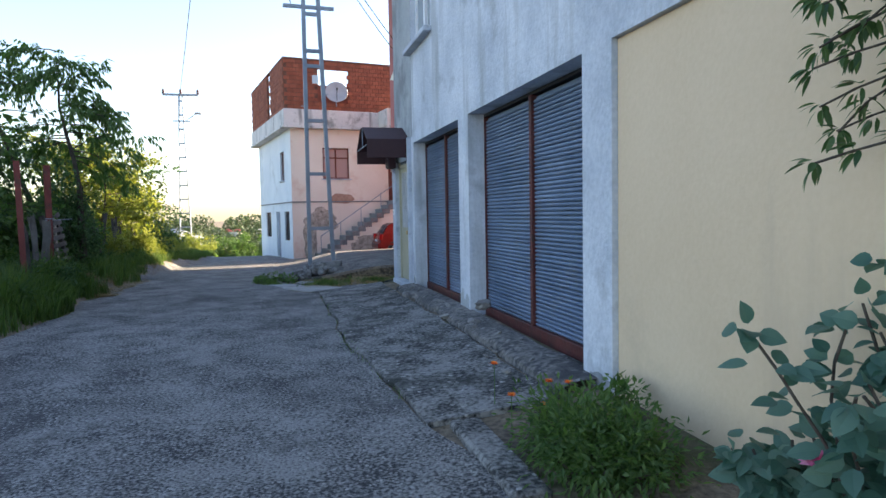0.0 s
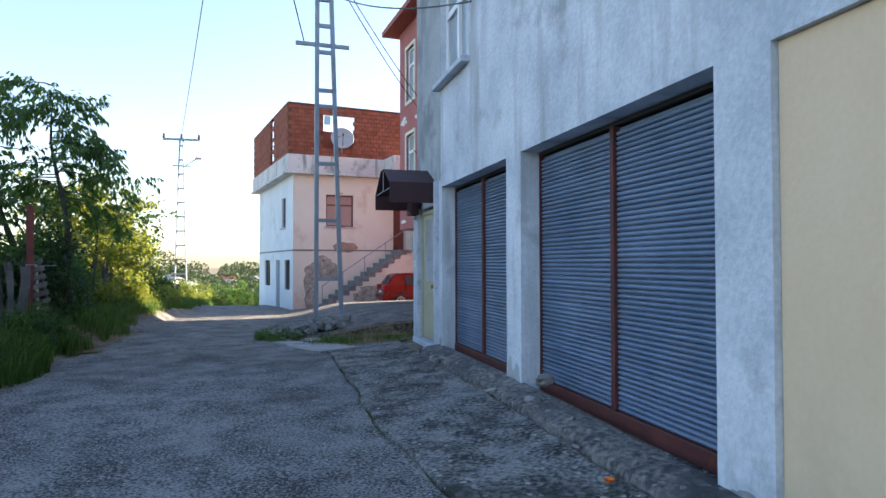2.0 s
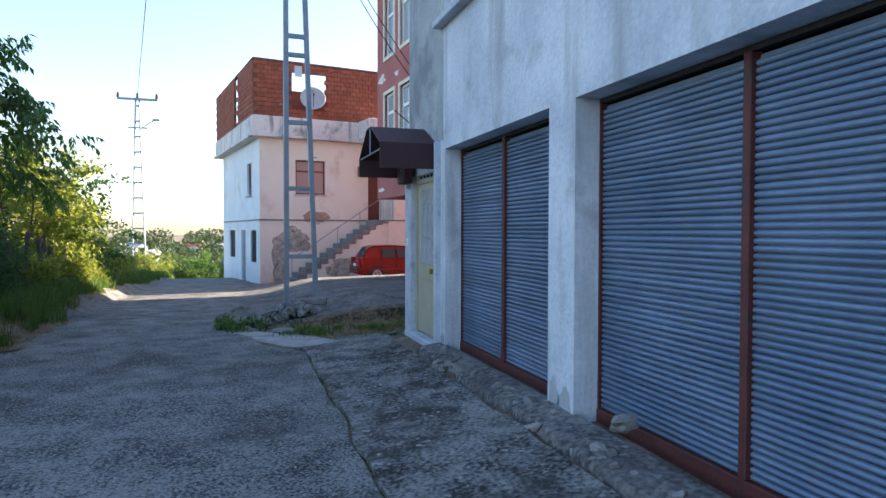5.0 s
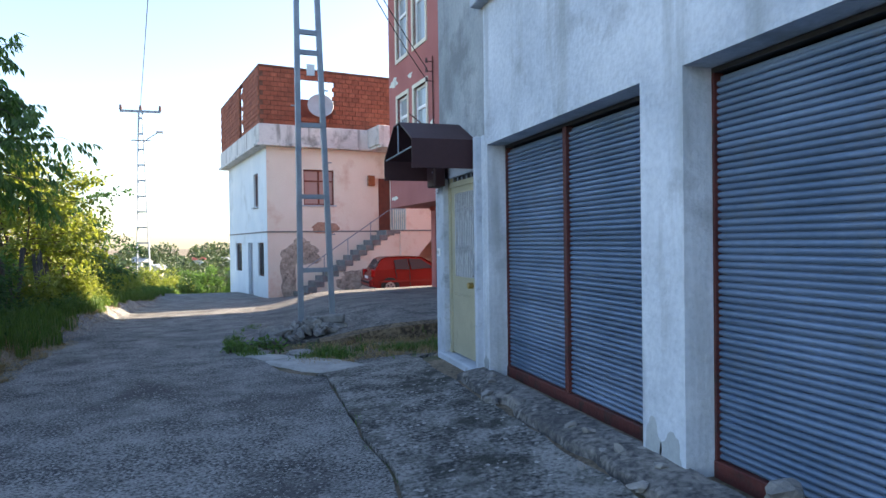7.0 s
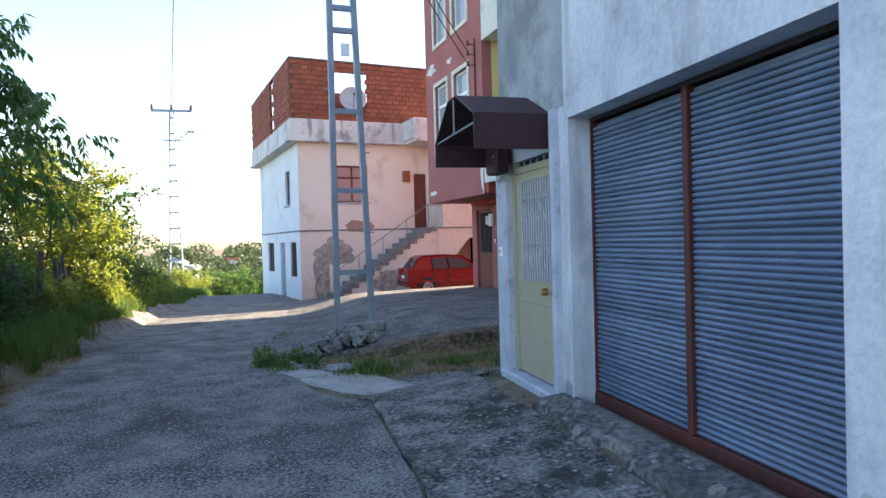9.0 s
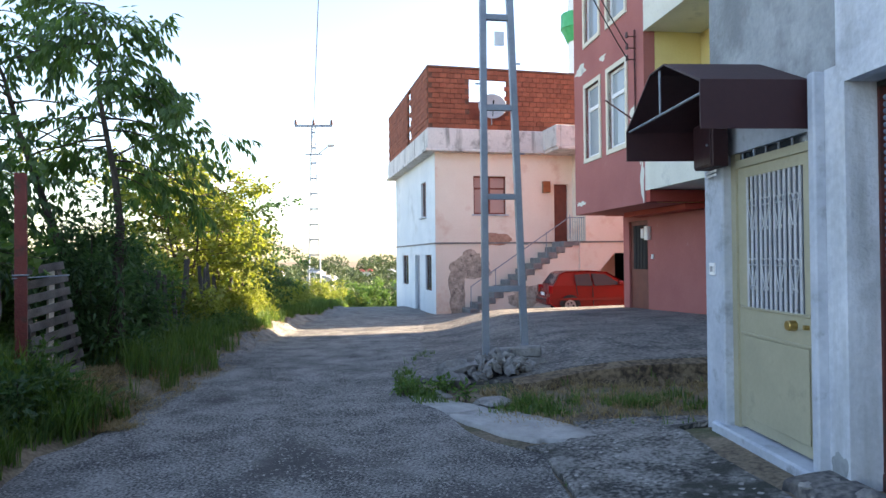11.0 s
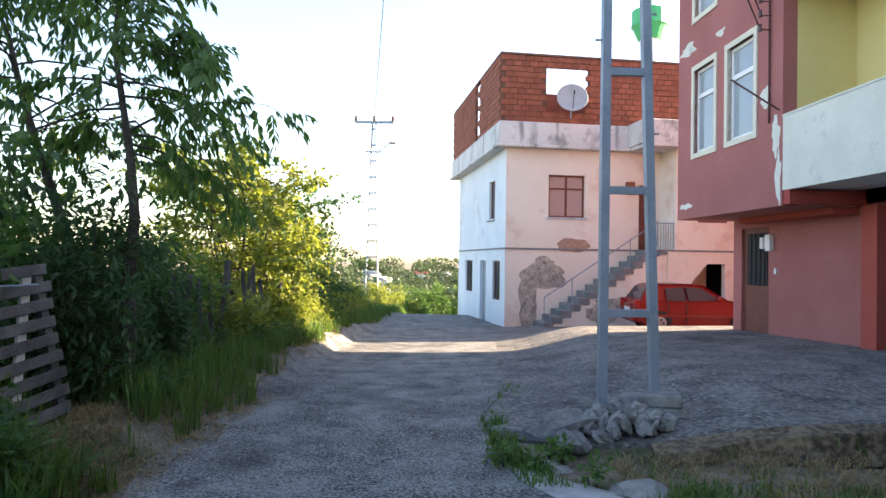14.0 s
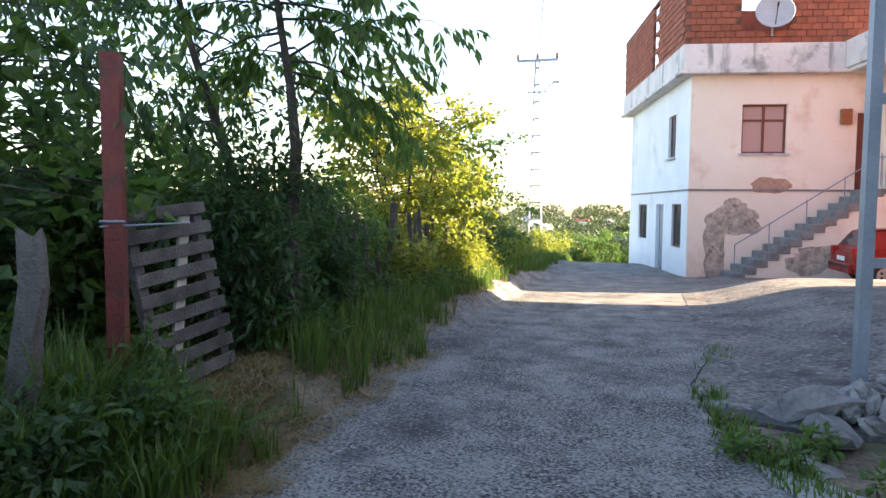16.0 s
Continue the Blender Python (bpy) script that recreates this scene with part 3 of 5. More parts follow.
for z in (3.34, 6.7):
    part("balcony_parapet", boxes((0, 0.12, -9.0, -2.125, z - 0.16, z + 1.1), (-0.015, 0.135, -9.0, -2.126, z + 1.1, z + 1.13)), PALEPLASTER, flats, "pale stained balcony parapet")
part("roof", boxes((-0.55, 10.5, -9.5, 2.6, 10.05, 10.22)), ROOFTILE, flats, "red roof eave")
rf = bmesh.new()
prism(rf, ((-0.5, 10.22), (10.4, 10.22), (5, 11.9)), -9.4, 2.5)
part("roof", rf, ROOFTILE, flats)
part("back", boxes((9.8, 10, -9, 1.85, -0.4, 10.04), (1.6, 9.8, -8.79, 1.85, 2.92, 3.0)), RED, flats)
part("ceiling_lamp", boxes((0.5, 0.75, -4.3, -4.0, 3.14, 3.2)), BRASS, flats, bevel=0.02)


def side_window(parent, a, b, z0, z1, x, trim, cols=2, transom=None):
    """A PVC window in a wall that faces along -x, with a raised trim."""
    win = part("window", boxes((x + 0.07, x + 0.13, a, a + 0.07, z0, z1), (x + 0.07, x + 0.13, b - 0.07, b, z0, z1), (x + 0.07, x + 0.13, a + 0.07, b - 0.07, z0, z0 + 0.07), (x + 0.07, x + 0.13, a + 0.07, b - 0.07, z1 - 0.07, z1)), PVC, parent)
    mid = (a + b) / 2
    tz = transom or z0 + (z1 - z0) * 0.68
    part("glazing_bar", boxes((x + 0.065, x + 0.125, a + 0.07, b - 0.07, tz - 0.045, tz + 0.045)), PVC, win)
    part("pane", boxes((x + 0.1, x + 0.106, a + 0.05, b - 0.05, z0 + 0.05, tz - 0.03)), SKYPANE, win)
    part("pane", boxes((x + 0.1, x + 0.106, a + 0.05, b - 0.05, tz + 0.03, z1 - 0.05)), SKYPANE, win)
    if trim:
        t = 0.11
        part("trim", boxes((x - 0.03, x + 0.06, a - t, a, z0 - t, z1 + t), (x - 0.03, x + 0.06, b, b + t, z0 - t, z1 + t), (x - 0.03, x + 0.06, a, b, z0 - t, z0), (x - 0.03, x + 0.06, a, b, z1, z1 + t)), trim, win)
    # Near-black sheet behind the window, painted as the room's shade.
    part("room_shade_sheet", boxes((x + 0.3, x + 0.31, a - 0.1, b + 0.1, z0 - 0.1, z1 + 0.1)), DARK, win)
    return win


for s0, s1 in ((4.34, 6.18), (7.36, 9.2)):
    for a, b in ((-1.22, -0.24), (0.32, 1.26)):
        side_window(flats, a, b, s0, s1, 0.0, CREAMTRIM)
side_window(flats, -5.6, -4.7, 4.4, 5.75, 1.3, None)
side_window(flats, -4.05, -3.15, 3.5, 5.75, 1.3, None, transom=4.75)
fd = part("door", boxes((1.43, 1.48, 0.62, 1.74, 0.2, 2.72)), BROWNPAINT, flats, "brown metal entrance door")
part("pane", boxes((1.415, 1.429, 0.78, 1.58, 1.45, 2.6)), DARK, fd, "dark entrance door glass")
for k in range(4):
    part("bar", boxes((1.395, 1.41, 0.86 + k * 0.18, 0.88 + k * 0.18, 1.45, 2.6)), BLACKPLASTIC, fd)


def shutter(parent, a, b, z0, z1, x, pitch=0.062, depth=0.018, material=SHUTTER):
    """A roller shutter of curved slats, facing -x."""
    k = int((z1 - z0) / pitch)
    prof = [(0.010, 0.0), (-depth * 0.45, 0.06), (-depth * 0.95, 0.3), (-depth, 0.5), (-depth * 0.8, 0.7), (-depth * 0.3, 0.84), (0.010, 0.9), (0.010, 1.0)]
    bm = bmesh.new()
    vs = []
    for u, w in prof:
        vs.append((bm.verts.new((u, 0, w * pitch)), bm.verts.new((u, b - a, w * pitch))))
    for p, q in zip(vs, vs[1:]):
        bm.faces.new((p[0], p[1], q[1], q[0]))
    me = mesh_of("slat", bm, material)
    for i in range(k):
        s = new("slat", me)
        s.parent = parent
        s.location = (x, a, z0 + i * pitch)
    part("backing_sheet", boxes((x + 0.011, x + 0.019, a, b, z0, z1)), material, parent)


rs = part("garage_shutter", boxes((1.42, 1.5, -6.9, -2.76, 0.3, 0.42)), RUSTRED, flats, "grey roller shutter")
shutter(rs, -4.95, -2.78, 0.42, 2.88, 1.44, 0.075)
shutter(rs, -6.9, -5.0, 0.42, 2.88, 1.44, 0.075)
part("mullion", boxes((1.38, 1.44, -5.02, -4.93, 0.42, 2.9)), RUSTRED, rs)

# ---- house: stairs, rails, bricks, patches ----
stairs = thing("outdoor_stair", HM, "worn grey concrete outdoor stair along the pink house", "stair")
N_STEP, U0, RUN, ZS, RISE = 13, 1.0, 0.305, -0.30, 0.2045
for i in range(N_STEP):
    u = U0 + i * RUN
    z = ZS + (i + 1) * RISE
    part("step", boxes((u, u + RUN + 0.06, -1.12, -0.012, z - RISE - 0.02, z)), STEPCON, stairs, bevel=0.012)
sw = bmesh.new()
prism(sw, ((U0 + 0.12, -0.7), (U0 + 0.12, ZS), (U0 + N_STEP * RUN, ZS + N_STEP * RISE - 0.14), (5.3, 2.2), (5.3, -0.7)), -1.08, -0.014)
part("side_wall", sw, PINK, stairs, "crumbling pink plaster stair side")
part("landing", boxes((U0 + N_STEP * RUN, 5.54, -1.12, -0.012, 2.2, 2.36)), STEPCON, stairs)


def ragged(cu, cz, ru, rz, y, seed, k=36, amp=0.28, thick=0.012):
    """A ragged-edged patch in a wall plane."""
    bm = bmesh.new()
    ring = []
    for i in range(k):
        a = 2 * math.pi * i / k
        w = 1 + amp * noise.noise(Vector((math.cos(a) * 1.6 + seed, math.sin(a) * 1.6, seed))) + 0.3 * amp * noise.noise(Vector((math.cos(a) * 6 + seed, math.sin(a) * 6, seed)))
        ring.append((cu + ru * w * math.cos(a), cz + rz * w * math.sin(a)))
    prism(bm, ring, y - thick, y + 0.01)
    return bm


part("bare_patch", ragged(1.35, 1.5, 0.75, 0.5, 0.0, 1.3, amp=0.5), RUBBLEWALL, house, "bare rubble where the plaster fell off")
part("bare_patch", ragged(0.85, 0.5, 0.36, 1.1, -0.004, 4.1, amp=0.5), RUBBLEWALL, house, "bare rubble where the plaster fell off")
part("bare_patch", ragged(2.4, 2.46, 0.62, 0.24, -0.002, 7.7), surf("bare_brick_patch", (0.30, 0.17, 0.12), (0.50, 0.33, 0.25), 8, 0.95, 30, 0.6), house, "bare brick where the plaster fell off")
part("bare_patch", ragged(8.55, 1.4, 0.3, 0.8, -1.155, 2.2), RUBBLEWALL, house, "bare rubble where the plaster fell off")
part("bare_patch", ragged(3.3, 0.3, 0.9, 0.35, -1.085, 5.2, amp=0.7), RUBBLEWALL, stairs, "bare patch on the stair side")
rail = bmesh.new()
zr = lambda u: ZS + (u - U0) / RUN * RISE + RISE
rod(rail, (U0 + 0.05, -1.05, zr(U0) + 0.82), (4.95, -1.05, zr(4.95) + 0.72), 0.018)
part("handrail", rail, GALV, stairs, "thin grey steel handrail")
for u in (U0 + 0.06, 2.0, 3.0, 4.0, 4.95):
    b = bmesh.new()
    rod(b, (u, -1.05, zr(u) - 0.1), (u, -1.05, zr(u) + 0.8), 0.016)
    part("baluster", b, GALV, stairs)
for i in range(7):
    b = bmesh.new()
    u = 4.98 + i * 0.09
    rod(b, (u, -1.06, 2.36), (u, -1.06, 3.25), 0.01)
    part("baluster", b, GALV, stairs)
b = bmesh.new()
rod(b, (4.95, -1.06, 3.25), (5.54, -1.06, 3.25), 0.018)
part("handrail", b, GALV, stairs)

for a, b_ in ((0.73, 1.87), (5.69, 7.22)):
    w = part("window", boxes((0.08, 0.13, a, b_, 0.5, 0.57), (0.08, 0.13, a, b_, 1.84, 1.9), (0.08, 0.13, a, a + 0.07, 0.57, 1.84), (0.08, 0.13, b_ - 0.07, b_, 0.57, 1.84)), BROWNPAINT, house)
    part("pane", boxes((0.1, 0.108, a, b_, 0.5, 1.9)), PANE, w)
    for i in range(6):
        y = a + (b_ - a) * (i + 0.7) / 6.4
        part("bar", boxes((0.03, 0.045, y, y + 0.015, 0.5, 1.9)), BLACKPLASTIC, w)
w = part("window", boxes((0.08, 0.13, 1.66, 2.59, 3.43, 3.5), (0.08, 0.13, 1.66, 2.59, 4.78, 4.84), (0.08, 0.13, 1.66, 1.72, 3.5, 4.78), (0.08, 0.13, 2.53, 2.59, 3.5, 4.78), (0.075, 0.13, 2.09, 2.15, 3.5, 4.78)), BROWNPAINT, house)
part("pane", boxes((0.1, 0.108, 1.66, 2.59, 3.43, 4.84)), PANE, w)
part("sill", boxes((-0.1, 0.1, 1.58, 2.67, 3.37, 3.428)), FRAMEWHITE, w)
part("door", boxes((0.12, 0.16, 3.03, 4.12, -0.4, 1.9)), GALV, house, "grey metal side door")

for i, (u, v) in enumerate(((4.4, 5.02),)):
    part("meter_box", boxes((u - 0.12, u + 0.18, -0.14, 0.0, 4.28, 4.72)), WOODORANGE, house, "small brown meter box", bevel=0.01)

dish = thing("satellite_dish", HM @ pose(2.1, -0.55, 7.4, 72, 0, -12), "round grey satellite dish on the parapet", "satellite dish")
b = bmesh.new()
rings = []
for r, h in ((0.02, 0.0), (0.26, 0.02), (0.4, 0.055), (0.51, 0.095), (0.525, 0.095), (0.4, 0.04), (0.02, -0.02)):
    rings.append([b.verts.new((r * math.cos(2 * math.pi * k / 28), r * math.sin(2 * math.pi * k / 28), h)) for k in range(28)])
for p, q in zip(rings, rings[1:]):
    for k in range(28):
        b.faces.new((p[k], p[(k + 1) % 28], q[(k + 1) % 28], q[k]))
part("reflector", b, DISHGREY, dish, smooth=True)
b = bmesh.new()
rod(b, (0, -0.42, 0.08), (0, -0.1, 0.55), 0.014)
rod(b, (0, -0.12, 0.5), (0, -0.07, 0.62), 0.03)
part("feed_arm", b, BLACKPLASTIC, dish)
b = bmesh.new()
rod(b, (0, 0, -0.02), (0, 0.1, -0.3), 0.03)
rod(b, (0, 0.1, -0.3), (0, -0.5, -0.42), 0.025)
part("mount", b, GALV, dish)


# ---- garage things ----
def garage_shutter(a, b, z0, z1, mid, label):
    s = thing("roller_shutter", pose(0, 0, 0), label, "roller shutter", "garage shutters")
    shutter(s, a + 0.022, mid - 0.03, z0 + 0.134, z1 - 0.02, 2.335, 0.0402, 0.018)
    shutter(s, mid + 0.03, b - 0.022, z0 + 0.134, z1 - 0.02, 2.335, 0.0402, 0.018)
    part("bottom_rail", boxes((2.29, 2.36, a, b, z0, z0 + 0.13)), RUSTRED, s, "red oxide bottom rail", bevel=0.006)
    part("mullion", boxes((2.285, 2.37, mid - 0.028, mid + 0.028, z0 + 0.132, z1)), RUSTRED, s, "red oxide centre post", bevel=0.006)
    for y in (a, b - 0.02):
        part("guide", boxes((2.30, 2.37, y, y + 0.02, z0 + 0.132, z1)), RUSTRED, s)
    # Black strip stands in for the shadow gap under the lintel.
    part("lintel_shadow_strip", boxes((2.3, 2.4, a, b, z1, z1 + 0.03)), BLACKPLASTIC, s)
    return s


garage_shutter(4.74, 7.70, 0.425, 2.812, 6.23, "wide blue-grey roller shutter with red oxide rails")
garage_shutter(8.12, 10.81, 0.425, 2.812, 9.50, "blue-grey roller shutter between whitewashed pillars")

# broken plaster at the feet of the pillars
for y, z, ry, rz, sd in ((7.84, 0.5, 0.12, 0.16, 1.0), (8.02, 0.56, 0.08, 0.2, 2.0), (10.9, 0.53, 0.075, 0.13, 3.0), (4.5, 0.44, 0.18, 0.06, 6.0)):
    structure("wall_wear", ragged(0, 0, ry, rz, 0, sd, amp=0.5, thick=0.004), GREYPLASTER, "bare grey plaster where whitewash peeled", m=pose(GX + 0.002, y, z, 0, 0, -90))
win_up = tagged(new("window_1"), kind="structure")
uw = side_window(win_up, 9.5, 10.88, 4.36, 5.75, GX + 0.02, None, transom=5.35)
part("window_sill", boxes((GX - 0.12, GX + 0.2, 9.42, 10.96, 4.28, 4.358)), FRAMEWHITE, win_up, bevel=0.008)
part("mullion", boxes((GX + 0.075, GX + 0.14, 10.15, 10.23, 4.43, 5.68)), PVC, win_up)

door = thing("metal_door", pose(0, 0, 0), "cream painted metal door with grilled glass", "door")
part("frame", boxes((2.10, 2.18, 11.06, 11.13, 0.5, 2.618), (2.10, 2.18, 12.08, 12.15, 0.5, 2.618), (2.10, 2.18, 11.13, 12.08, 2.5, 2.56)), DOORCREAM, door)
leaf = part("door_leaf", boxes((2.12, 2.16, 11.13, 12.08, 0.52, 1.44), (2.12, 2.16, 11.13, 11.25, 1.44, 2.5), (2.12, 2.16, 11.96, 12.08, 1.44, 2.5), (2.12, 2.16, 11.25, 11.96, 2.42, 2.5)), DOORCREAM, door)
part("panel", boxes((2.108, 2.119, 11.2, 12.0, 0.6, 1.22)), DOORCREAM, leaf, bevel=0.004)
part("pane", boxes((2.15, 2.155, 11.25, 11.96, 1.44, 2.42)), DOORPANE, leaf, "dull blue-grey frosted glass")
GRILLE = surf("chipped_white_bars", (0.42, 0.44, 0.47), (0.58, 0.60, 0.62), 8, 0.6, 60, 0.2, stain=(0.30, 0.24, 0.20), stain_scale=14, stain_at=0.66)
for i in range(12):
    y = 11.275 + i * 0.06
    part("grille_bar", boxes((2.118, 2.126, y, y + 0.024, 1.44, 2.42)), GRILLE, leaf)


def scroll(y, z):
    """A heart-like scroll of thin bar: two curls joined at the foot."""
    b = bmesh.new()
    for sgn in (-1, 1):
        pts = [Vector((2.112, y + sgn * 0.012, z - 0.13)), Vector((2.112, y + sgn * 0.055, z + 0.04))]
        for k in range(9):
            a = k * math.pi / 4.6
            pts.append(Vector((2.112, y + sgn * (0.03 + 0.025 * math.cos(a)), z + 0.06 + 0.025 * math.sin(a))))
        for p, q in zip(pts, pts[1:]):
            rod(b, p, q, 0.0045, sides=5)
        for k in range(5):
            a, c = -math.pi / 2 + k * 0.8, -math.pi / 2 + (k + 1) * 0.8
            rod(b, (2.112, y + sgn * (0.02 + 0.014 * math.cos(a)), z - 0.13 + 0.014 * math.sin(a)), (2.112, y + sgn * (0.02 + 0.014 * math.cos(c)), z - 0.13 + 0.014 * math.sin(c)), 0.004, sides=5)
    part("scroll", b, GRILLE, leaf, "white painted iron scroll")


for z in (1.72, 2.16):
    for i in range(4):
        scroll(11.345 + i * 0.174, z)
part("moulding", boxes((2.104, 2.119, 11.17, 12.04, 1.225, 1.245), (2.104, 2.119, 11.17, 12.04, 1.425, 1.442)), DOORCREAM, leaf, bevel=0.003)
part("transom_pane", boxes((2.14, 2.146, 11.13, 12.08, 2.56, 2.618)), PANE, door)
b = bmesh.new()
rod(b, (2.09, 11.22, 1.36), (2.12, 11.22, 1.36), 0.016, sides=10)
part("keyhole", b, BRASS, leaf)
b = bmesh.new()
rod(b, (2.06, 11.36, 1.36), (2.12, 11.36, 1.36), 0.035, sides=14)
part("knob", b, BRASS, leaf, "round brass knob", bevel=0.005)
for i in range(6):
    b = bmesh.new()
    rod(b, (2.12, 11.2 + i * 0.16, 2.56), (2.12, 11.2 + i * 0.16, 2.7), 0.009, sides=6)
    part("transom_bar", b, GALV, door)
part("step", boxes((1.98, 2.2, 10.99, 12.3, 0.3, 0.5)), FRAMEWHITE, door, "white painted door sill", bevel=0.015)

structure("trim_door", boxes((2.03, 2.11, 10.992, 11.06, 0.3, 2.955), (2.03, 2.12, 12.15, 12.46, 0.2, 2.62)), FRAMEWHITE, "white door surround", bevel=0.01)

awn = thing("door_awning", pose(0, 0, 0), "dark maroon sheet metal awning over the cream door", "awning")
AW = ((12.49, 2.62), (12.49, 2.87), (11.95, 3.2), (11.68, 3.2), (11.12, 2.94), (11.12, 2.63))
inner = [(11.805 + (y - 11.805) * 0.985, z - 0.012 if z > 2.7 else z) for y, z in AW]
b = bmesh.new()
ring = list(AW) + inner[::-1]
va = [b.verts.new((1.38, y, z)) for y, z in ring]
vb = [b.verts.new((2.09, y, z)) for y, z in ring]
for k in range(len(ring)):
    q = (k + 1) % len(ring)
    b.faces.new((va[k], va[q], vb[q], vb[k]))
for k in range(5):
    for v_ in (va, vb):
        b.faces.new((v_[k], v_[k + 1], v_[10 - k], v_[11 - k]))
part("roof_sheet", b, MAROON, awn)
for p_, q_ in (((1.40, 11.14, 2.86), (1.40, 12.46, 2.86)), ((1.40, 11.81, 2.86), (1.40, 11.81, 3.185)), ((2.05, 11.14, 2.86), (2.05, 12.46, 2.86))):
    b = bmesh.new()
    rod(b, p_, q_, 0.009)
    part("frame_rod", b, GALV, awn)
wall_box = thing("wall_box", pose(2.0, 12.2, 2.52), "dark maroon metal meter box under the awning", "box")
part("body", boxes((-0.1, 0.03, -0.16, 0.16, 0.0, 0.36)), MAROON, wall_box, bevel=0.008)
part("lid", boxes((-0.112, -0.101, -0.145, 0.145, 0.015, 0.345)), MAROON, wall_box, bevel=0.004)
b = bmesh.new()
rod(b, (-0.12, -0.1, 0.17), (-0.108, -0.1, 0.17), 0.012)
part("lock", b, GALV, wall_box)
for k in range(2):
    b = bmesh.new()
    rod(b, (0.02, 0.2, -0.02 - 0.03 * k), (-0.06, -0.12, -0.03 - 0.03 * k), 0.009, sides=6)
    part("cable", b, PVC, wall_box)
bell = thing("bell_switch", pose(2.028, 12.32, 1.72), "small white bell switch on the door surround", "switch")
part("plate", boxes((-0.014, 0.002, -0.045, 0.045, -0.05, 0.05)), PVC, bell, bevel=0.004)
part("button", boxes((-0.022, -0.0145, -0.018, 0.018, -0.022, 0.022)), DISHGREY, bell, bevel=0.003)

leaning = []
for k, (dx, dy, w, h, an) in enumerate(((4.45, 16.1, 1.5, 1.75, 44), (4.62, 15.75, 1.3, 1.5, 46))):
    f = thing("window_frame", pose(dx, dy, ground_z(dx, dy) + 0.05, 0, 0, 5) @ pose(0, 0, 0, 0, an, 0), "old varnished wooden window frame leaning over the concrete", "window frame", "old window frames")
    t = 0.12
    part("outer_frame", boxes((0, 0.07, -w / 2, -w / 2 + t, 0, h), (0, 0.07, w / 2 - t, w / 2, 0, h), (0, 0.07, -w / 2 + t, w / 2 - t, 0, t), (0, 0.07, -w / 2 + t, w / 2 - t, h - t, h)), WOODORANGE, f, bevel=0.008)
    part("transom", boxes((0.005, 0.065, -w / 2 + t, w / 2 - t, h * 0.66, h * 0.66 + 0.09)), WOODORANGE, f)
    part("mullion", boxes((0.0, 0.066, -0.05, 0.05, t, h * 0.66)), WOODORANGE, f)
    for s_ in (-1, 1):
        y0_, y1_ = sorted((s_ * 0.05, s_ * (w / 2 - t)))
        part("sash", boxes((-0.02, 0.03, y0_, y0_ + 0.06, t, h * 0.66), (-0.02, 0.03, y1_ - 0.06, y1_, t, h * 0.66), (-0.02, 0.03, y0_ + 0.06, y1_ - 0.06, t, t + 0.06), (-0.02, 0.03, y0_ + 0.06, y1_ - 0.06, h * 0.66 - 0.06, h * 0.66)), WOODORANGE, f)
        part("pane", boxes((0.008, 0.013, y0_ + 0.06, y1_ - 0.06, t + 0.06, h * 0.66 - 0.06)), SKYPANE, f)
    part("pane", boxes((0.03, 0.035, -w / 2 + t, w / 2 - t, h * 0.66 + 0.09, h - t)), SKYPANE, f)
trestle = thing("trestle", pose(5.75, 15.9, ground_z(5.75, 15.9)), "wooden trestle under the leaning frames", "trestle")
part("beam", boxes((-0.04, 0.04, -0.7, 0.7, 1.12, 1.2)), WOODGREY, trestle)
for y in (-0.6, 0.6):
    part("leg", boxes((-0.04, 0.04, y - 0.04, y + 0.04, -0.05, 1.12)), WOODGREY, trestle)

# meter boxes and wiring on the red building
part("meter_box", boxes((1.25, 1.36, 0.42, 0.6, 2.2, 2.55)), PVC, flats, "white electricity meter box", bevel=0.01)
part("meter_box", boxes((1.25, 1.36, 0.68, 0.8, 2.25, 2.5)), PVC, flats, bevel=0.01)
part("doorbell", boxes((1.33, 1.364, 0.3, 0.38, 1.72, 1.84)), PVC, flats)
for z in (6.05, 6.3, 6.55):
    b = bmesh.new()
    rod(b, (-0.2, -1.75, z), (0.0, -1.75, z), 0.012)
    rod(b, (-0.2, -1.75, z - 0.03), (-0.2, -1.75, z + 0.09), 0.035, 0.025)
    part("insulator", b, CERAMIC, flats)
b = bmesh.new()
rod(b, (-0.03, -1.75, 4.4), (-0.03, -1.75, 6.7), 0.018)
rod(b, (-0.05, -2.1, 4.55), (-0.62, -1.55, 5.2), 0.016)
part("conduit", b, RUSTRED, flats)
for (y, z, ry, rz, sd) in ((1.6, 6.75, 0.35, 0.12, 1.0), (-1.9, 4.2, 0.12, 0.35, 2.0), (0.1, 6.65, 0.2, 0.07, 3.0), (-1.6, 4.9, 0.2, 0.16, 4.0), (-2.0, 3.4, 0.08, 0.4, 6.0), (1.7, 3.2, 0.3, 0.06, 8.0)):
    o = part("flaked_patch", ragged(0, 0, ry, rz, 0, sd, amp=0.8, thick=0.003), PALEPLASTER, flats)
    o.matrix_local = pose(0.001, y, z, 0, 0, -90)


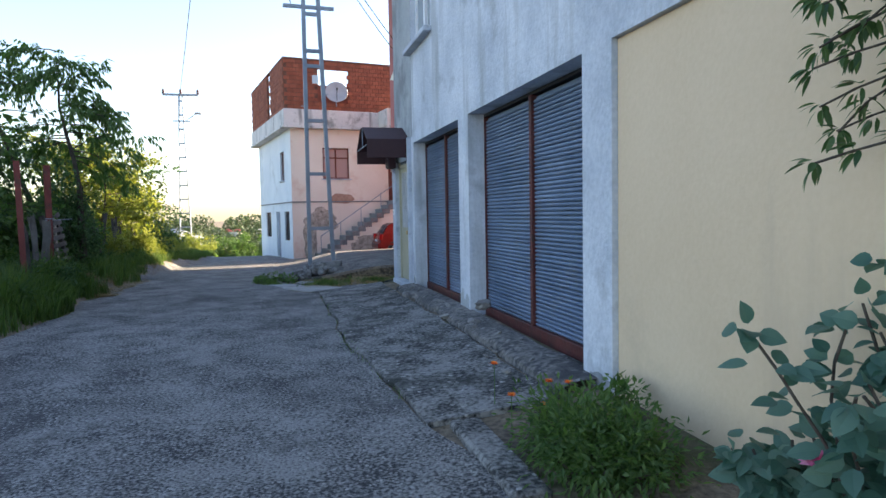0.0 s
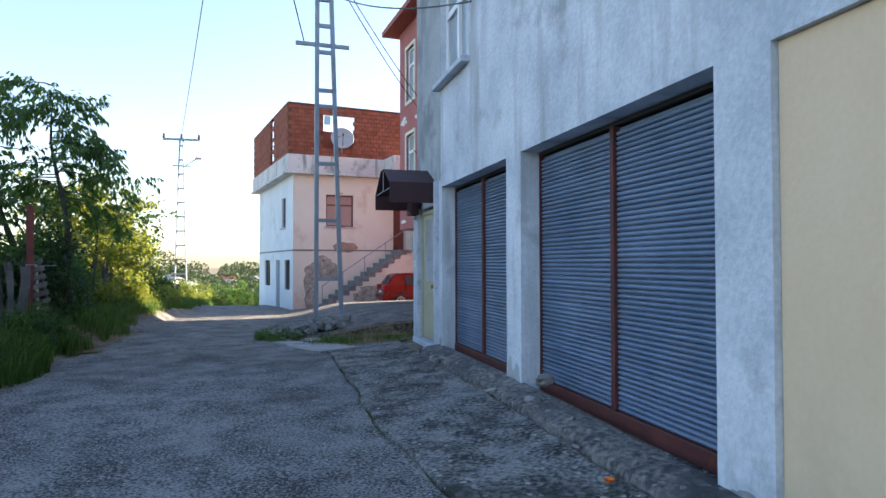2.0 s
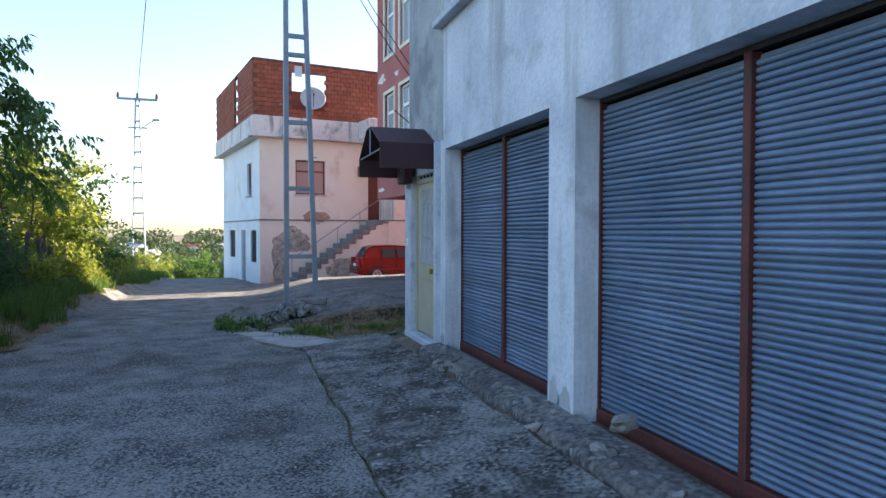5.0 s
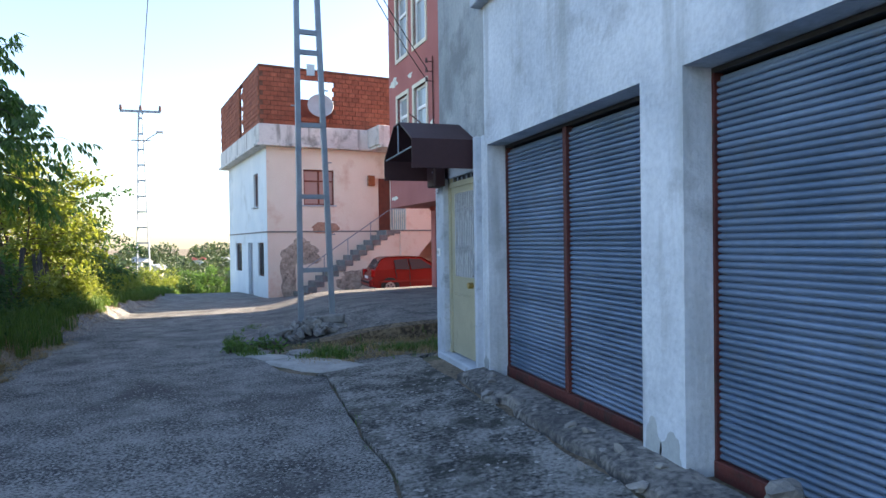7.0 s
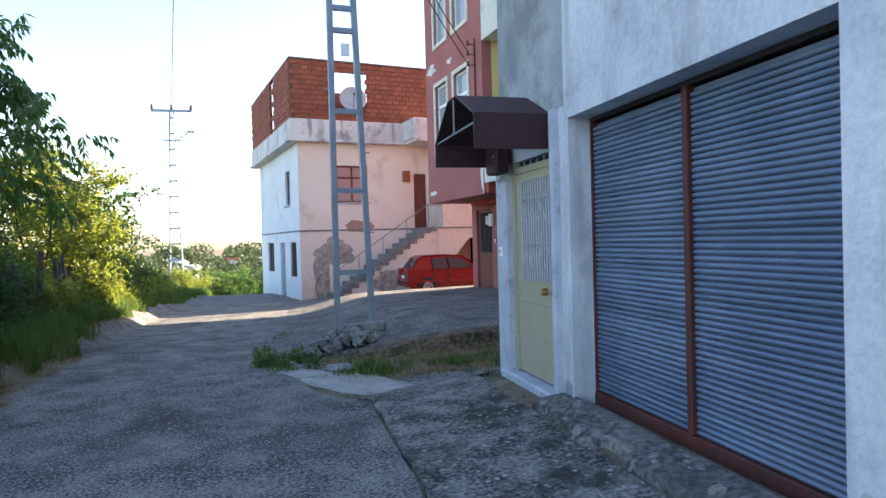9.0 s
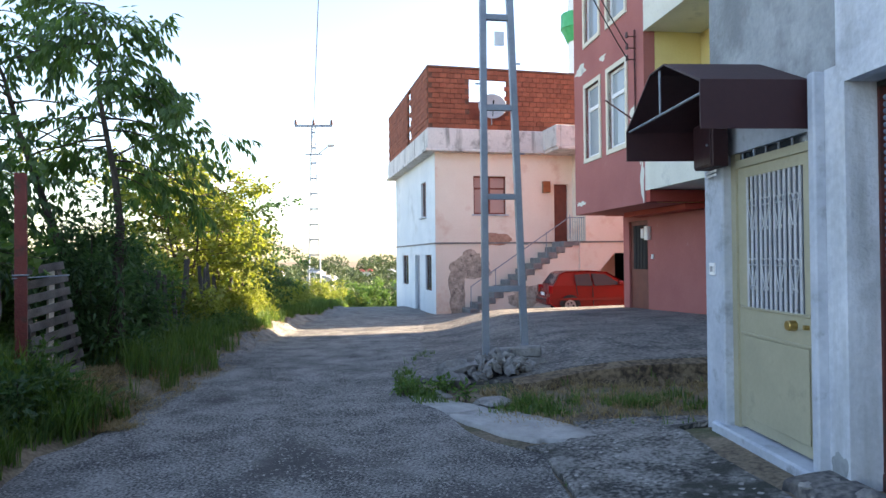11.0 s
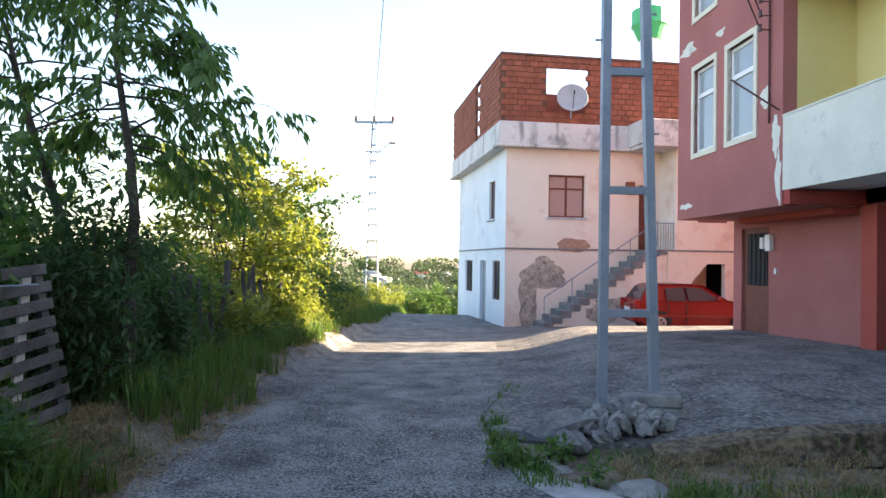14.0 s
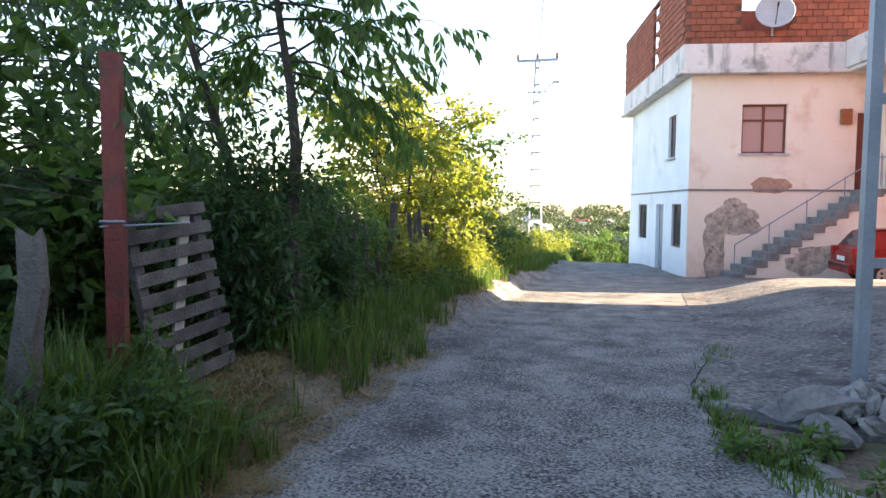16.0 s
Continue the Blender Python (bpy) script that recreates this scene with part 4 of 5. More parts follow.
# ---- steel masts and wires ----
mast = thing("lattice_mast", pose(0.95, 16.45, 0, 0, 0, 4), "grey painted steel ladder mast on the forecourt corner", "mast")
MZ0, MZ1 = 0.15, 9.4
half = lambda z: 0.285 - (z - 0.5) * 0.0175
lean = lambda z: -0.016 * (z - 0.5)
for s_ in (-1, 1):
    b = bmesh.new()
    x0, x1 = s_ * half(MZ0) + lean(MZ0), s_ * half(MZ1) + lean(MZ1)
    channel = ((-0.045, -0.05), (0.045, -0.05), (0.045, 0.05), (0.035, 0.05), (0.035, -0.04), (-0.035, -0.04), (-0.035, 0.05), (-0.045, 0.05))
    lo_, hi_ = ([b.verts.new((x_ + dx, dy, z_)) for dx, dy in channel] for x_, z_ in ((x0, MZ0), (x1, MZ1)))
    for k in range(8):
        b.faces.new((lo_[k], lo_[(k + 1) % 8], hi_[(k + 1) % 8], hi_[k]))
    b.faces.new(lo_[::-1])
    b.faces.new(hi_)
    part("leg", b, GALV, mast, "grey steel channel leg")
for z in (1.37, 2.69, 3.97, 5.27, 5.63, 6.5, 7.1, 7.7, 8.3, 8.9):
    part("rung", boxes((-half(z) + lean(z), half(z) + lean(z), -0.035, 0.035, z - 0.04, z + 0.04)), GALV, mast)
for z, s_ in ((2.0, 1), (3.3, 1), (4.6, 1), (4.3, -1)):
    part("climbing_peg", boxes((s_ * half(z) + lean(z), s_ * (half(z) + 0.12) + lean(z), -0.01, 0.01, z, z + 0.02)) if s_ > 0 else boxes((-half(z) - 0.12 + lean(z), -half(z) + lean(z), -0.01, 0.01, z, z + 0.02)), GALV, mast)
part("arm", boxes((-0.75, 0.45, -0.03, 0.03, 6.62, 6.7)), GALV, mast)
part("plate", boxes((-0.12, 0.02, -0.06, -0.045, 4.85, 5.05)), PVC, mast, "small white sign plate")

pylon = thing("power_pole", pose(-6.05, 48, 0), "grey steel lattice power pole with three insulators", "power pole")
pw = lambda z: 0.42 - 0.026 * (z + 2)
for s_ in (-1, 1):
    b = bmesh.new()
    rod(b, (s_ * pw(-3), 0, -3), (s_ * pw(10), 0, 10), 0.055, sides=4)
    part("leg", b, GALV, pylon)
for i in range(13):
    z = -1.8 + i * 0.95
    part("rung", boxes((-pw(z), pw(z), -0.05, 0.05, z - 0.045, z + 0.045)), GALV, pylon)
arm = part("crossarm", boxes((-1.15, 1.15, -0.06, 0.06, 9.95, 10.08)), GALV, pylon)
for x in (-1.1, 0, 1.1):
    b = bmesh.new()
    rod(b, (x, 0, 10.08), (x, 0, 10.38), 0.1, 0.07)
    part("insulator", b, CERAMIC, arm)
b = bmesh.new()
rod(b, (-0.55, 0, 8.25), (0.55, 0, 8.25), 0.04)
rod(b, (0.3, 0, 8.3), (1.0, 0, 8.8), 0.03)
part("lamp_arm", b, GALV, pylon)
part("lamp_head", boxes((0.85, 1.3, -0.1, 0.1, 8.72, 8.85)), DISHGREY, pylon, bevel=0.03)


def wire(name, a, b, sag, r=0.012):
    bm = bmesh.new()
    a, b = Vector(a), Vector(b)
    pts = [a.lerp(b, k / 14) - Vector((0, 0, sag * 4 * (k / 14) * (1 - k / 14))) for k in range(15)]
    for p, q in zip(pts, pts[1:]):
        rod(bm, p, q, r, sides=5)
    return tagged(new(name, mesh_of(name, bm, BLACKPLASTIC)), "thin dark overhead electric wire", "wire", "overhead wires")


wire("power_wire", (-6.05, 48, 10.35), (3.8, -20, 9.6), 0.5, 0.016)
wire("service_wire", (0.75, 16.5, 9.0), (4.35, 20.97, 6.4), 0.15)
wire("service_wire", (0.9, 16.5, 8.6), (4.35, 20.97, 6.1), 0.2)
wire("service_wire", (0.4, 16.5, 6.7), (-1.6, 6, 9.8), 0.2)
wire("service_wire", (0.7, 16.5, 8.0), (2.08, 9.3, 5.0), 0.25)

minaret = thing("minaret", pose(21, 86, 0.3), "distant white minaret with a green balcony", "minaret")
for nm, mt, segs in (("shaft", PVC, ((1.15, -8, 1.15, 40),)), ("balcony", GREENPAINT, ((1.3, 27.6, 2.0, 29.2), (2.1, 29.2, 2.1, 29.5), (2.05, 29.5, 2.05, 31.0))), ("spire", GREENPAINT, ((1.3, 40, 0.05, 47),))):
    b = bmesh.new()
    for r0, z0, r1, z1 in segs:
        rod(b, (0, 0, z0), (0, 0, z1), r0, r1, sides=16)
    part(nm, b, mt, minaret)


# ---- red hatchback ----
car = thing("hatchback_car", pose(4.27, 29.45, 0, 0, 0, 2), "red five-door hatchback parked by the stair", "car")
CZ = ground_z(5.4, 29.4) + 0.035
L, W = 3.83, 1.64
side = ((0.05, 0.32), (0.0, 0.5), (0.06, 0.82), (0.16, 0.95), (0.42, 1.34), (0.62, 1.42), (1.5, 1.44), (2.05, 1.4), (2.72, 0.98), (3.3, 0.88), (3.7, 0.72), (3.82, 0.5), (3.8, 0.28), (3.5, 0.2), (0.3, 0.22))


def car_profile(y, inset):
    out = []
    for x, z in side:
        k = max(0.0, (z - 0.85) / 0.6)
        out.append((x, (W / 2 - inset - 0.24 * k) * y, z + CZ))
    return out


b = bmesh.new()
lines = [[b.verts.new(p) for p in car_profile(f, i)] for f, i in ((-1, 0.07), (-1, 0.0), (-0.8, 0.0), (0.8, 0.0), (1, 0.0), (1, 0.07))]
for li, ins in ((0, 0.06), (5, 0.06)):
    for v in lines[li]:
        v.co.x = 1.9 + (v.co.x - 1.9) * 0.975
        v.co.z = CZ + 0.8 + (v.co.z - CZ - 0.8) * 0.95
for p, q in zip(lines, lines[1:]):
    for i in range(len(p)):
        j = (i + 1) % len(p)
        b.faces.new((p[i], p[j], q[j], q[i]))
b.faces.new(lines[0])
b.faces.new(lines[-1][::-1])
part("body", b, CARRED, car, "glossy red bodywork")


def side_panel(pts, off, material, name, lift=0.006):
    for s_ in (-1, 1):
        bm = bmesh.new()
        a = [bm.verts.new((x, s_ * (W / 2 - 0.24 * max(0, (z - 0.85) / 0.6) + off), z + CZ)) for x, z in pts]
        c = [bm.verts.new((v.co.x, v.co.y - s_ * 0.03, v.co.z)) for v in a]
        bm.faces.new(a)
        for i in range(len(a)):
            j = (i + 1) % len(a)
            bm.faces.new((a[i], a[j], c[j], c[i]))
        part(name, bm, material, car)


side_panel(((0.95, 0.95), (0.92, 1.3), (1.45, 1.34), (1.5, 0.93)), 0.006, PANE, "rear_side_window")
side_panel(((1.58, 0.93), (1.53, 1.34), (1.98, 1.31), (2.5, 0.97)), 0.006, PANE, "front_side_window")
side_panel(((0.3, 0.46), (0.3, 0.54), (3.5, 0.54), (3.5, 0.46)), 0.012, CARRED, "side_strip")
side_panel(((1.515, 0.3), (1.515, 1.34), (1.535, 1.34), (1.535, 0.3)), 0.004, BLACKPLASTIC, "door_gap")
side_panel(((0.98, 0.62), (0.93, 0.95), (0.95, 0.95), (1.0, 0.62)), 0.004, BLACKPLASTIC, "door_gap")
side_panel(((1.3, 0.78), (1.3, 0.82), (1.46, 0.82), (1.46, 0.78)), 0.02, CARRED, "door_handle")
b = bmesh.new()
vs = [b.verts.new(p) for p in ((0.19, -0.62, CZ + 0.99), (0.41, -0.52, CZ + 1.32), (0.41, 0.52, CZ + 1.32), (0.19, 0.62, CZ + 0.99))]
b.faces.new(vs)
bmesh.ops.translate(b, verts=vs, vec=(-0.012, 0, 0.008))
part("rear_window", b, PANE, car)
for s_ in (-1, 1):
    part("tail_light", boxes((-0.005, 0.14, min(s_ * 0.62, s_ * 0.815), max(s_ * 0.62, s_ * 0.815), CZ + 0.68, CZ + 0.95)), LAMPRED, car, "red tail light", bevel=0.02)
    part("mirror", boxes((2.35, 2.5, min(s_ * 0.8, s_ * 0.98), max(s_ * 0.8, s_ * 0.98), CZ + 0.95, CZ + 1.1)), CARRED, car, bevel=0.03)
part("bumper", boxes((-0.07, 0.12, -0.78, 0.78, CZ + 0.3, CZ + 0.56)), CARRED, car, bevel=0.04)
part("bumper_strip", boxes((-0.085, 0.1, -0.7, 0.7, CZ + 0.45, CZ + 0.52)), BLACKPLASTIC, car, bevel=0.015)
part("number_plate", boxes((-0.02, 0.0, -0.26, 0.26, CZ + 0.6, CZ + 0.71)), PVC, car, "white number plate")
for x in (0.72, 3.1):
    for s_ in (-1, 1):
        wh = part("wheel", boxes((x - 0.05, x + 0.05, s_ * 0.7 - 0.06, s_ * 0.7 + 0.06, CZ + 0.24, CZ + 0.34)), BLACKPLASTIC, car)
        b = bmesh.new()
        rod(b, (x, s_ * 0.67 - s_ * 0.09, CZ + 0.285), (x, s_ * 0.83, CZ + 0.285), 0.29, sides=26)
        part("tyre", b, RUBBER, wh, bevel=0.02)
        b = bmesh.new()
        rod(b, (x, s_ * 0.82, CZ + 0.285), (x, s_ * 0.84, CZ + 0.285), 0.19, sides=22)
        part("rim", b, ALLOY, wh)
        for k in range(5):
            a = 2 * math.pi * k / 5
            b = bmesh.new()
            rod(b, (x + 0.1 * math.cos(a), s_ * 0.84, CZ + 0.285 + 0.1 * math.sin(a)), (x + 0.1 * math.cos(a), s_ * 0.846, CZ + 0.285 + 0.1 * math.sin(a)), 0.035, sides=8)
            part("rim_hole", b, RUBBER, wh)
side_panel([(0.72 + 0.36 * math.cos(math.pi * k / 12), 0.285 + 0.36 * math.sin(math.pi * k / 12)) for k in range(13)], 0.003, BLACKPLASTIC, "wheel_arch")


# ---- rubble, stones, patch ----
def stone_mesh(seed, flat=0.6):
    bm = bmesh.new()
    bmesh.ops.create_icosphere(bm, subdivisions=2, radius=0.5)
    for v in bm.verts:
        d = v.co.normalized()
        k = 0.75 + 0.5 * noise.noise(d * 1.3 + Vector((seed * 7.1, 0, 0)))
        v.co = Vector((d.x * k, d.y * k * 0.8, d.z * k * flat))
        for ax in range(3):
            v.co[ax] = round(v.co[ax] * 5) / 5 * 0.6 + v.co[ax] * 0.4
    return mesh_of("stone", bm, STONE)


stone_meshes = [stone_mesh(k, 0.5 + 0.1 * (k % 3)) for k in range(6)]
rng = random.Random(4)


def put_stone(x, y, s, dz=0.0, tilt=30, label="broken grey stone", name="stone", group="rubble stones", flat=1.0):
    o = new(name, stone_meshes[rng.randrange(6)])
    o.matrix_world = pose(x, y, ground_z(x, y) + s * 0.16 + dz, rng.uniform(-tilt, tilt), rng.uniform(-tilt, tilt), rng.uniform(0, 360)) @ Matrix.Diagonal((s, s * rng.uniform(0.7, 1.2), s * rng.uniform(0.7, 1.1) * flat, 1))
    return tagged(o, label, "stone", group)


put_stone(0.12, 15.8, 0.42, 0.04, 40, "large pale grey boulder beside the rubble heap", "boulder")
put_stone(0.18, 15.35, 0.3, 0.0, 8, "flat grey stone in the weeds")
put_stone(0.45, 14.15, 0.32, -0.03, 5, "flat concrete slab fragment lying in grass", flat=0.5)
put_stone(-0.1, 14.75, 0.26, -0.05, 5, "flat concrete slab fragment lying in grass", flat=0.5)
put_stone(-0.35, 16.1, 0.32, -0.08, 4, "flat concrete slab fragment lying in grass", flat=0.5)
for k in range(130):
    a, r = rng.uniform(0, 6.28), rng.random() ** 0.6
    x, y = 0.72 + 0.5 * r * math.cos(a), 15.85 + 0.5 * r * math.sin(a)
    put_stone(x, y, rng.uniform(0.05, 0.15), 0.02 + 0.24 * (1 - r), 60, "broken grey concrete rubble by the mast", flat=rng.choice((0.45, 0.7, 1.0)))
for x, y, dz, w, d in ((0.95, 16.15, 0.1, 0.26, 0.2), (1.25, 16.1, 0.12, 0.34, 0.24), (0.95, 16.15, 0.24, 0.25, 0.2), (1.22, 16.12, 0.26, 0.36, 0.24)):
    o = tagged(new("concrete_block", mesh_of("concrete_block", boxes((-w / 2, w / 2, -d / 2, d / 2, -0.08, 0.06)), STONE, bevel=0.02)), "grey concrete block at the mast foot", "block", "mast foot blocks")
    o.matrix_world = pose(x, y, 0.42 + dz - 0.15, rng.uniform(-3, 3), rng.uniform(-3, 3), rng.uniform(-15, 15))
for k in range(26):
    x, y = rng.uniform(1.6, 2.05), rng.uniform(4.6, 10.9)
    put_stone(x, y, rng.uniform(0.03, 0.09), 0.03, 40, "small broken concrete chip on the apron", "concrete_chip", "apron chips")
for k in range(40):
    x, y = rng.uniform(-3.2, 0.6), rng.uniform(2, 24)
    put_stone(x, y, rng.uniform(0.012, 0.035), 0.0, 40, "small loose pebble on the asphalt", "pebble", "pebbles")
put_stone(2.0, 6.9, 0.13, 0.22, 20, "pale stone on the shutter ledge")


def flat_patch(name, outline_fn, lift, material, label, n=60, cu=0.0, cv=0.0):
    bm = bmesh.new()
    c = bm.verts.new((cu, cv, ground_z(cu, cv) + lift))
    inner_ring = None
    for f in (0.2, 0.4, 0.6, 0.8, 1.0, 1.01):
        ring_ = []
        for k in range(n):
            ox, oy = outline_fn(k / n)
            x, y = cu + f * (ox - cu), cv + f * (oy - cv)
            ring_.append(bm.verts.new((x, y, ground_z(x, y) + (lift if f <= 1 else -0.03))))
        for k in range(n):
            j = (k + 1) % n
            bm.faces.new((c, ring_[k], ring_[j]) if inner_ring is None else (inner_ring[k], ring_[k], ring_[j], inner_ring[j]))
        inner_ring = ring_
    return structure(name, bm, material, label, smooth=True)


def cement_outline(t):
    a = 2 * math.pi * t
    u, v = 1.28 * math.cos(a), 0.30 * math.sin(a) * (1 + 0.6 * math.cos(a))
    w = 1 + 0.2 * noise.noise(Vector((math.cos(a) * 2, math.sin(a) * 2, 5))) + 0.1 * noise.noise(Vector((math.cos(a) * 7, math.sin(a) * 7, 2)))
    an = radians(-56)
    return 0.30 + (u * math.cos(an) - v * math.sin(an)) * w, 13.62 + (u * math.sin(an) + v * math.cos(an)) * w


flat_patch("pavement_patch", cement_outline, 0.016, CEMENT, "pale fresh cement strip beside the road", cu=0.30, cv=13.62)
structure("kerb", boxes((0.95, 1.17, 3.2, 4.42, 0.1, 0.30)), CONCRETE, "short worn concrete kerb of the flower bed", bevel=0.02)
cut = bmesh.new()
rows_ = []
for k in range(60):
    x = 0.85 + k * 0.2
    y = 15.12 + 0.1 * noise.noise(Vector((x * 1.3, 0, 0)))
    zt = ground_z(x, 15.35) + 0.022
    rows_.append([cut.verts.new((x, 15.3, zt)), cut.verts.new((x, y - 0.02, zt - 0.04)), cut.verts.new((x, y - 0.05 + 0.08 * noise.noise(Vector((x * 4, 1, 0))), zt - 0.16)), cut.verts.new((x, y - 0.14, ground_z(x, 14.9) - 0.06))])
for p, q in zip(rows_, rows_[1:]):
    for i in range(3):
        cut.faces.new((p[i], q[i], q[i + 1], p[i + 1]))
structure("ground_edge", cut, EARTHCUT, "crumbling earth edge under the forecourt slab")

# post, pallet gate, fence
post = thing("steel_post", pose(-4.13, 13.6, ground_z(-4.13, 13.6) - 0.1, 0, 0, 25), "rusty red painted steel channel post at the verge", "post")
part("post", channel_post(0.05, 0.05, 0.008, 2.2), POSTRED, post)
b = bmesh.new()
rod(b, (-0.07, -0.06, 1.2), (0.4, 0.1, 1.22), 0.006)
rod(b, (-0.07, -0.06, 1.23), (0.07, -0.06, 1.23), 0.008)
part("wire_tie", b, GALV, post)
for x, y, top in ((-3.87, 11.5, 2.59), (-4.3, 10.0, 2.9)):
    line_post = thing("steel_post", pose(x, y, ground_z(x, y) - 0.1, 0, -1, 15), "rusty red steel post of the verge fence", "post")
    h = top - ground_z(x, y) + 0.1
    part("post", channel_post(0.04, 0.04, 0.008, h), POSTRED, line_post)
gate = thing("pallet_gate", pose(-4.14, 13.95, ground_z(-4.2, 14.3) - 0.03, 5, 0, -5) @ pose(0, 0, 0, 0, -9, 0), "weathered grey wooden pallet used as a gate", "gate")
GW, GH = 0.78, 1.24
for k in range(9):
    z = 0.02 + k * (GH - 0.1) / 8
    part("slat", boxes((0, 0.022, rng.uniform(-0.02, 0.02), GW + rng.uniform(-0.02, 0.02), z, z + 0.088)), WOODGREY, gate, bevel=0.004)
for y in (0.03, GW - 0.12):
    part("stile", boxes((-0.06, -0.002, y, y + 0.08, 0, GH)), WOODGREY, gate)
b = bmesh.new()
box(b, -0.03, -0.003, 0, 0.085, 0, 1.24, pose(0, 0.12, 0.02, -20, 0, 0))
part("brace", b, surf("pale_new_board", (0.40, 0.36, 0.30), (0.52, 0.48, 0.42), 5, 0.9, 50, 0.3), gate, "paler diagonal board")


def fence_stake(x, y, h, w, d, tx, ty, turn, seed):
    """A split stake with a worn, uneven top."""
    r = random.Random(seed)
    f = thing("fence_stake", pose(x, y, ground_z(x, y) - 0.08, tx, ty, turn), "weathered grey wooden fence stake in the verge", "fence stake", "fence stakes")
    bm, rings = bmesh.new(), []
    for k in range(6):
        z = h * k / 5
        g = 1 - 0.25 * (k / 5) ** 2
        rings.append([bm.verts.new((sx * w * g * r.uniform(0.42, 0.52) + 0.02 * k * r.uniform(-0.3, 0.3), sy * d * g * r.uniform(0.42, 0.55), z + (r.uniform(-0.07, 0.07) if k == 5 else 0))) for sx, sy in ((-1, -1), (0, -1.15), (1, -1), (1, 1), (0, 1.1), (-1, 1))])
    for p, q in zip(rings, rings[1:]):
        for i in range(6):
            bm.faces.new((p[i], p[(i + 1) % 6], q[(i + 1) % 6], q[i]))
    bm.faces.new(rings[0][::-1])
    bm.faces.new(rings[-1])
    part("stake", bm, WOODGREY, f)


fence_stake(-4.03, 12.8, 1.16, 0.14, 0.08, -3, 5, 10, 1)
fence_stake(-3.99, 12.45, 1.22, 0.1, 0.07, 2, -3, 30, 2)
fence_stake(-4.12, 12.95, 1.05, 0.06, 0.05, 4, 9, 0, 3)
fence_stake(-3.91, 11.84, 1.18, 0.11, 0.07, 4, -6, 40, 4)
fence_stake(-4.35, 10.5, 1.2, 0.1, 0.07, -4, 3, 15, 5)
fence_stake(-4.3, 9.6, 1.25, 0.1, 0.07, -2, 3, 15, 6)
for k in range(14):
    fence_stake(-4.6 + rng.uniform(-0.12, 0.12), 17.6 + k * 0.42, rng.uniform(1.0, 1.5), rng.uniform(0.05, 0.09), 0.05, rng.uniform(-5, 5), rng.uniform(-6, 6), rng.uniform(-30, 30), 10 + k)

# far houses across the valley
FAR_HOUSES = ((-62, 330), (-48, 350), (-40, 300), (-20, 340), (-5, 320), (-75, 360), (-55, 280), (-30, 260))
for k, (x, y) in enumerate(FAR_HOUSES):
    w, h = 4.5 + (k * 5) % 3, 3.2 + 0.6 * (k % 3)
    f = thing("far_house", pose(x, y, road_z(y) - 0.5, 0, 0, k * 23), "distant white village house across the valley", "house", "far village houses")
    part("wall", boxes((-w / 2, w / 2, -3.5, 3.5, 0, h)), PALEPLASTER, f)
    b = bmesh.new()
    prism(b, ((-w / 2 - 0.5, h), (w / 2 + 0.5, h), (0, h + 1.3)), -4, 4)
    part("roof", b, ROOFTILE if k == 3 else GREYPLASTER, f)
    for q in range(2):
        part("window", boxes((-w / 2 + 0.7 + q * 2.0, -w / 2 + 1.7 + q * 2.0, -3.53, -3.49, h * 0.5, h * 0.75)), DARK, f)

# ---- plants ----
class Leaves:
    """Gathers leaves into one mesh."""

    def __init__(self):
        self.v, self.f = [], []

    def oval(self, p, direction, up, length, width, fold=0.1):
        """A rounder leaf for plants close by."""
        d = direction.normalized()
        s = d.cross(up)
        s = s.normalized() if s.length > 1e-4 else Vector((1, 0, 0))
        n = s.cross(d)
        i = len(self.v)
        ts = (0.0, 0.14, 0.34, 0.56, 0.78, 1.0)
        hw = (0.0, 0.36, 0.5, 0.46, 0.28, 0.0)
        for t_, h_ in zip(ts, hw):
            c = p + d * length * t_ - n * length * 0.22 * t_ * t_
            self.v += [c - s * width * h_ + n * width * fold * h_ * 2, c, c + s * width * h_ + n * width * fold * h_ * 2]
        for k in range(5):
            a = i + 3 * k
            self.f += [(a, a + 1, a + 4, a + 3), (a + 1, a + 2, a + 5, a + 4)]

    def leaf(self, p, direction, up, length, width, fold=0.25):
        d = direction.normalized()
        s = d.cross(up)
        s = s.normalized() if s.length > 1e-4 else Vector((1, 0, 0))
        n = s.cross(d)
        i = len(self.v)
        m = p + d * length * 0.45 - n * width * fold
        tip = p + d * length - n * length * 0.12
        self.v += [p, m + s * width * 0.5 + n * width * fold, m, m - s * width * 0.5 + n * width * fold, tip]
        self.f += [(i, i + 2, i + 1), (i, i + 3, i + 2), (i + 1, i + 2, i + 4), (i + 2, i + 3, i + 4)]

    def blade(self, p, lean_v, h, w):
        i = len(self.v)
        s = Vector((-lean_v.y, lean_v.x, 0))
        s = s.normalized() * w if s.length > 1e-4 else Vector((w, 0, 0))
        m = p + Vector((lean_v.x * 0.3, lean_v.y * 0.3, h * 0.6))
        t = p + Vector((lean_v.x, lean_v.y, h))
        self.v += [p - s * 0.5, p + s * 0.5, m + s * 0.4, m - s * 0.4, t]
        self.f += [(i, i + 1, i + 2), (i, i + 2, i + 3), (i + 3, i + 2, i + 4)]

    def mesh(self, name, material):
        me = bpy.data.meshes.new(name)
        me.from_pydata([tuple(v) for v in self.v], [], self.f)
        me.materials.append(material)
        return me


def rand_dir(r, flat=1.0):
    while True:
        v = Vector((r.uniform(-1, 1), r.uniform(-1, 1), r.uniform(-1, 1) * flat))
        if 0.05 < v.length < 1:
            return v.normalized()


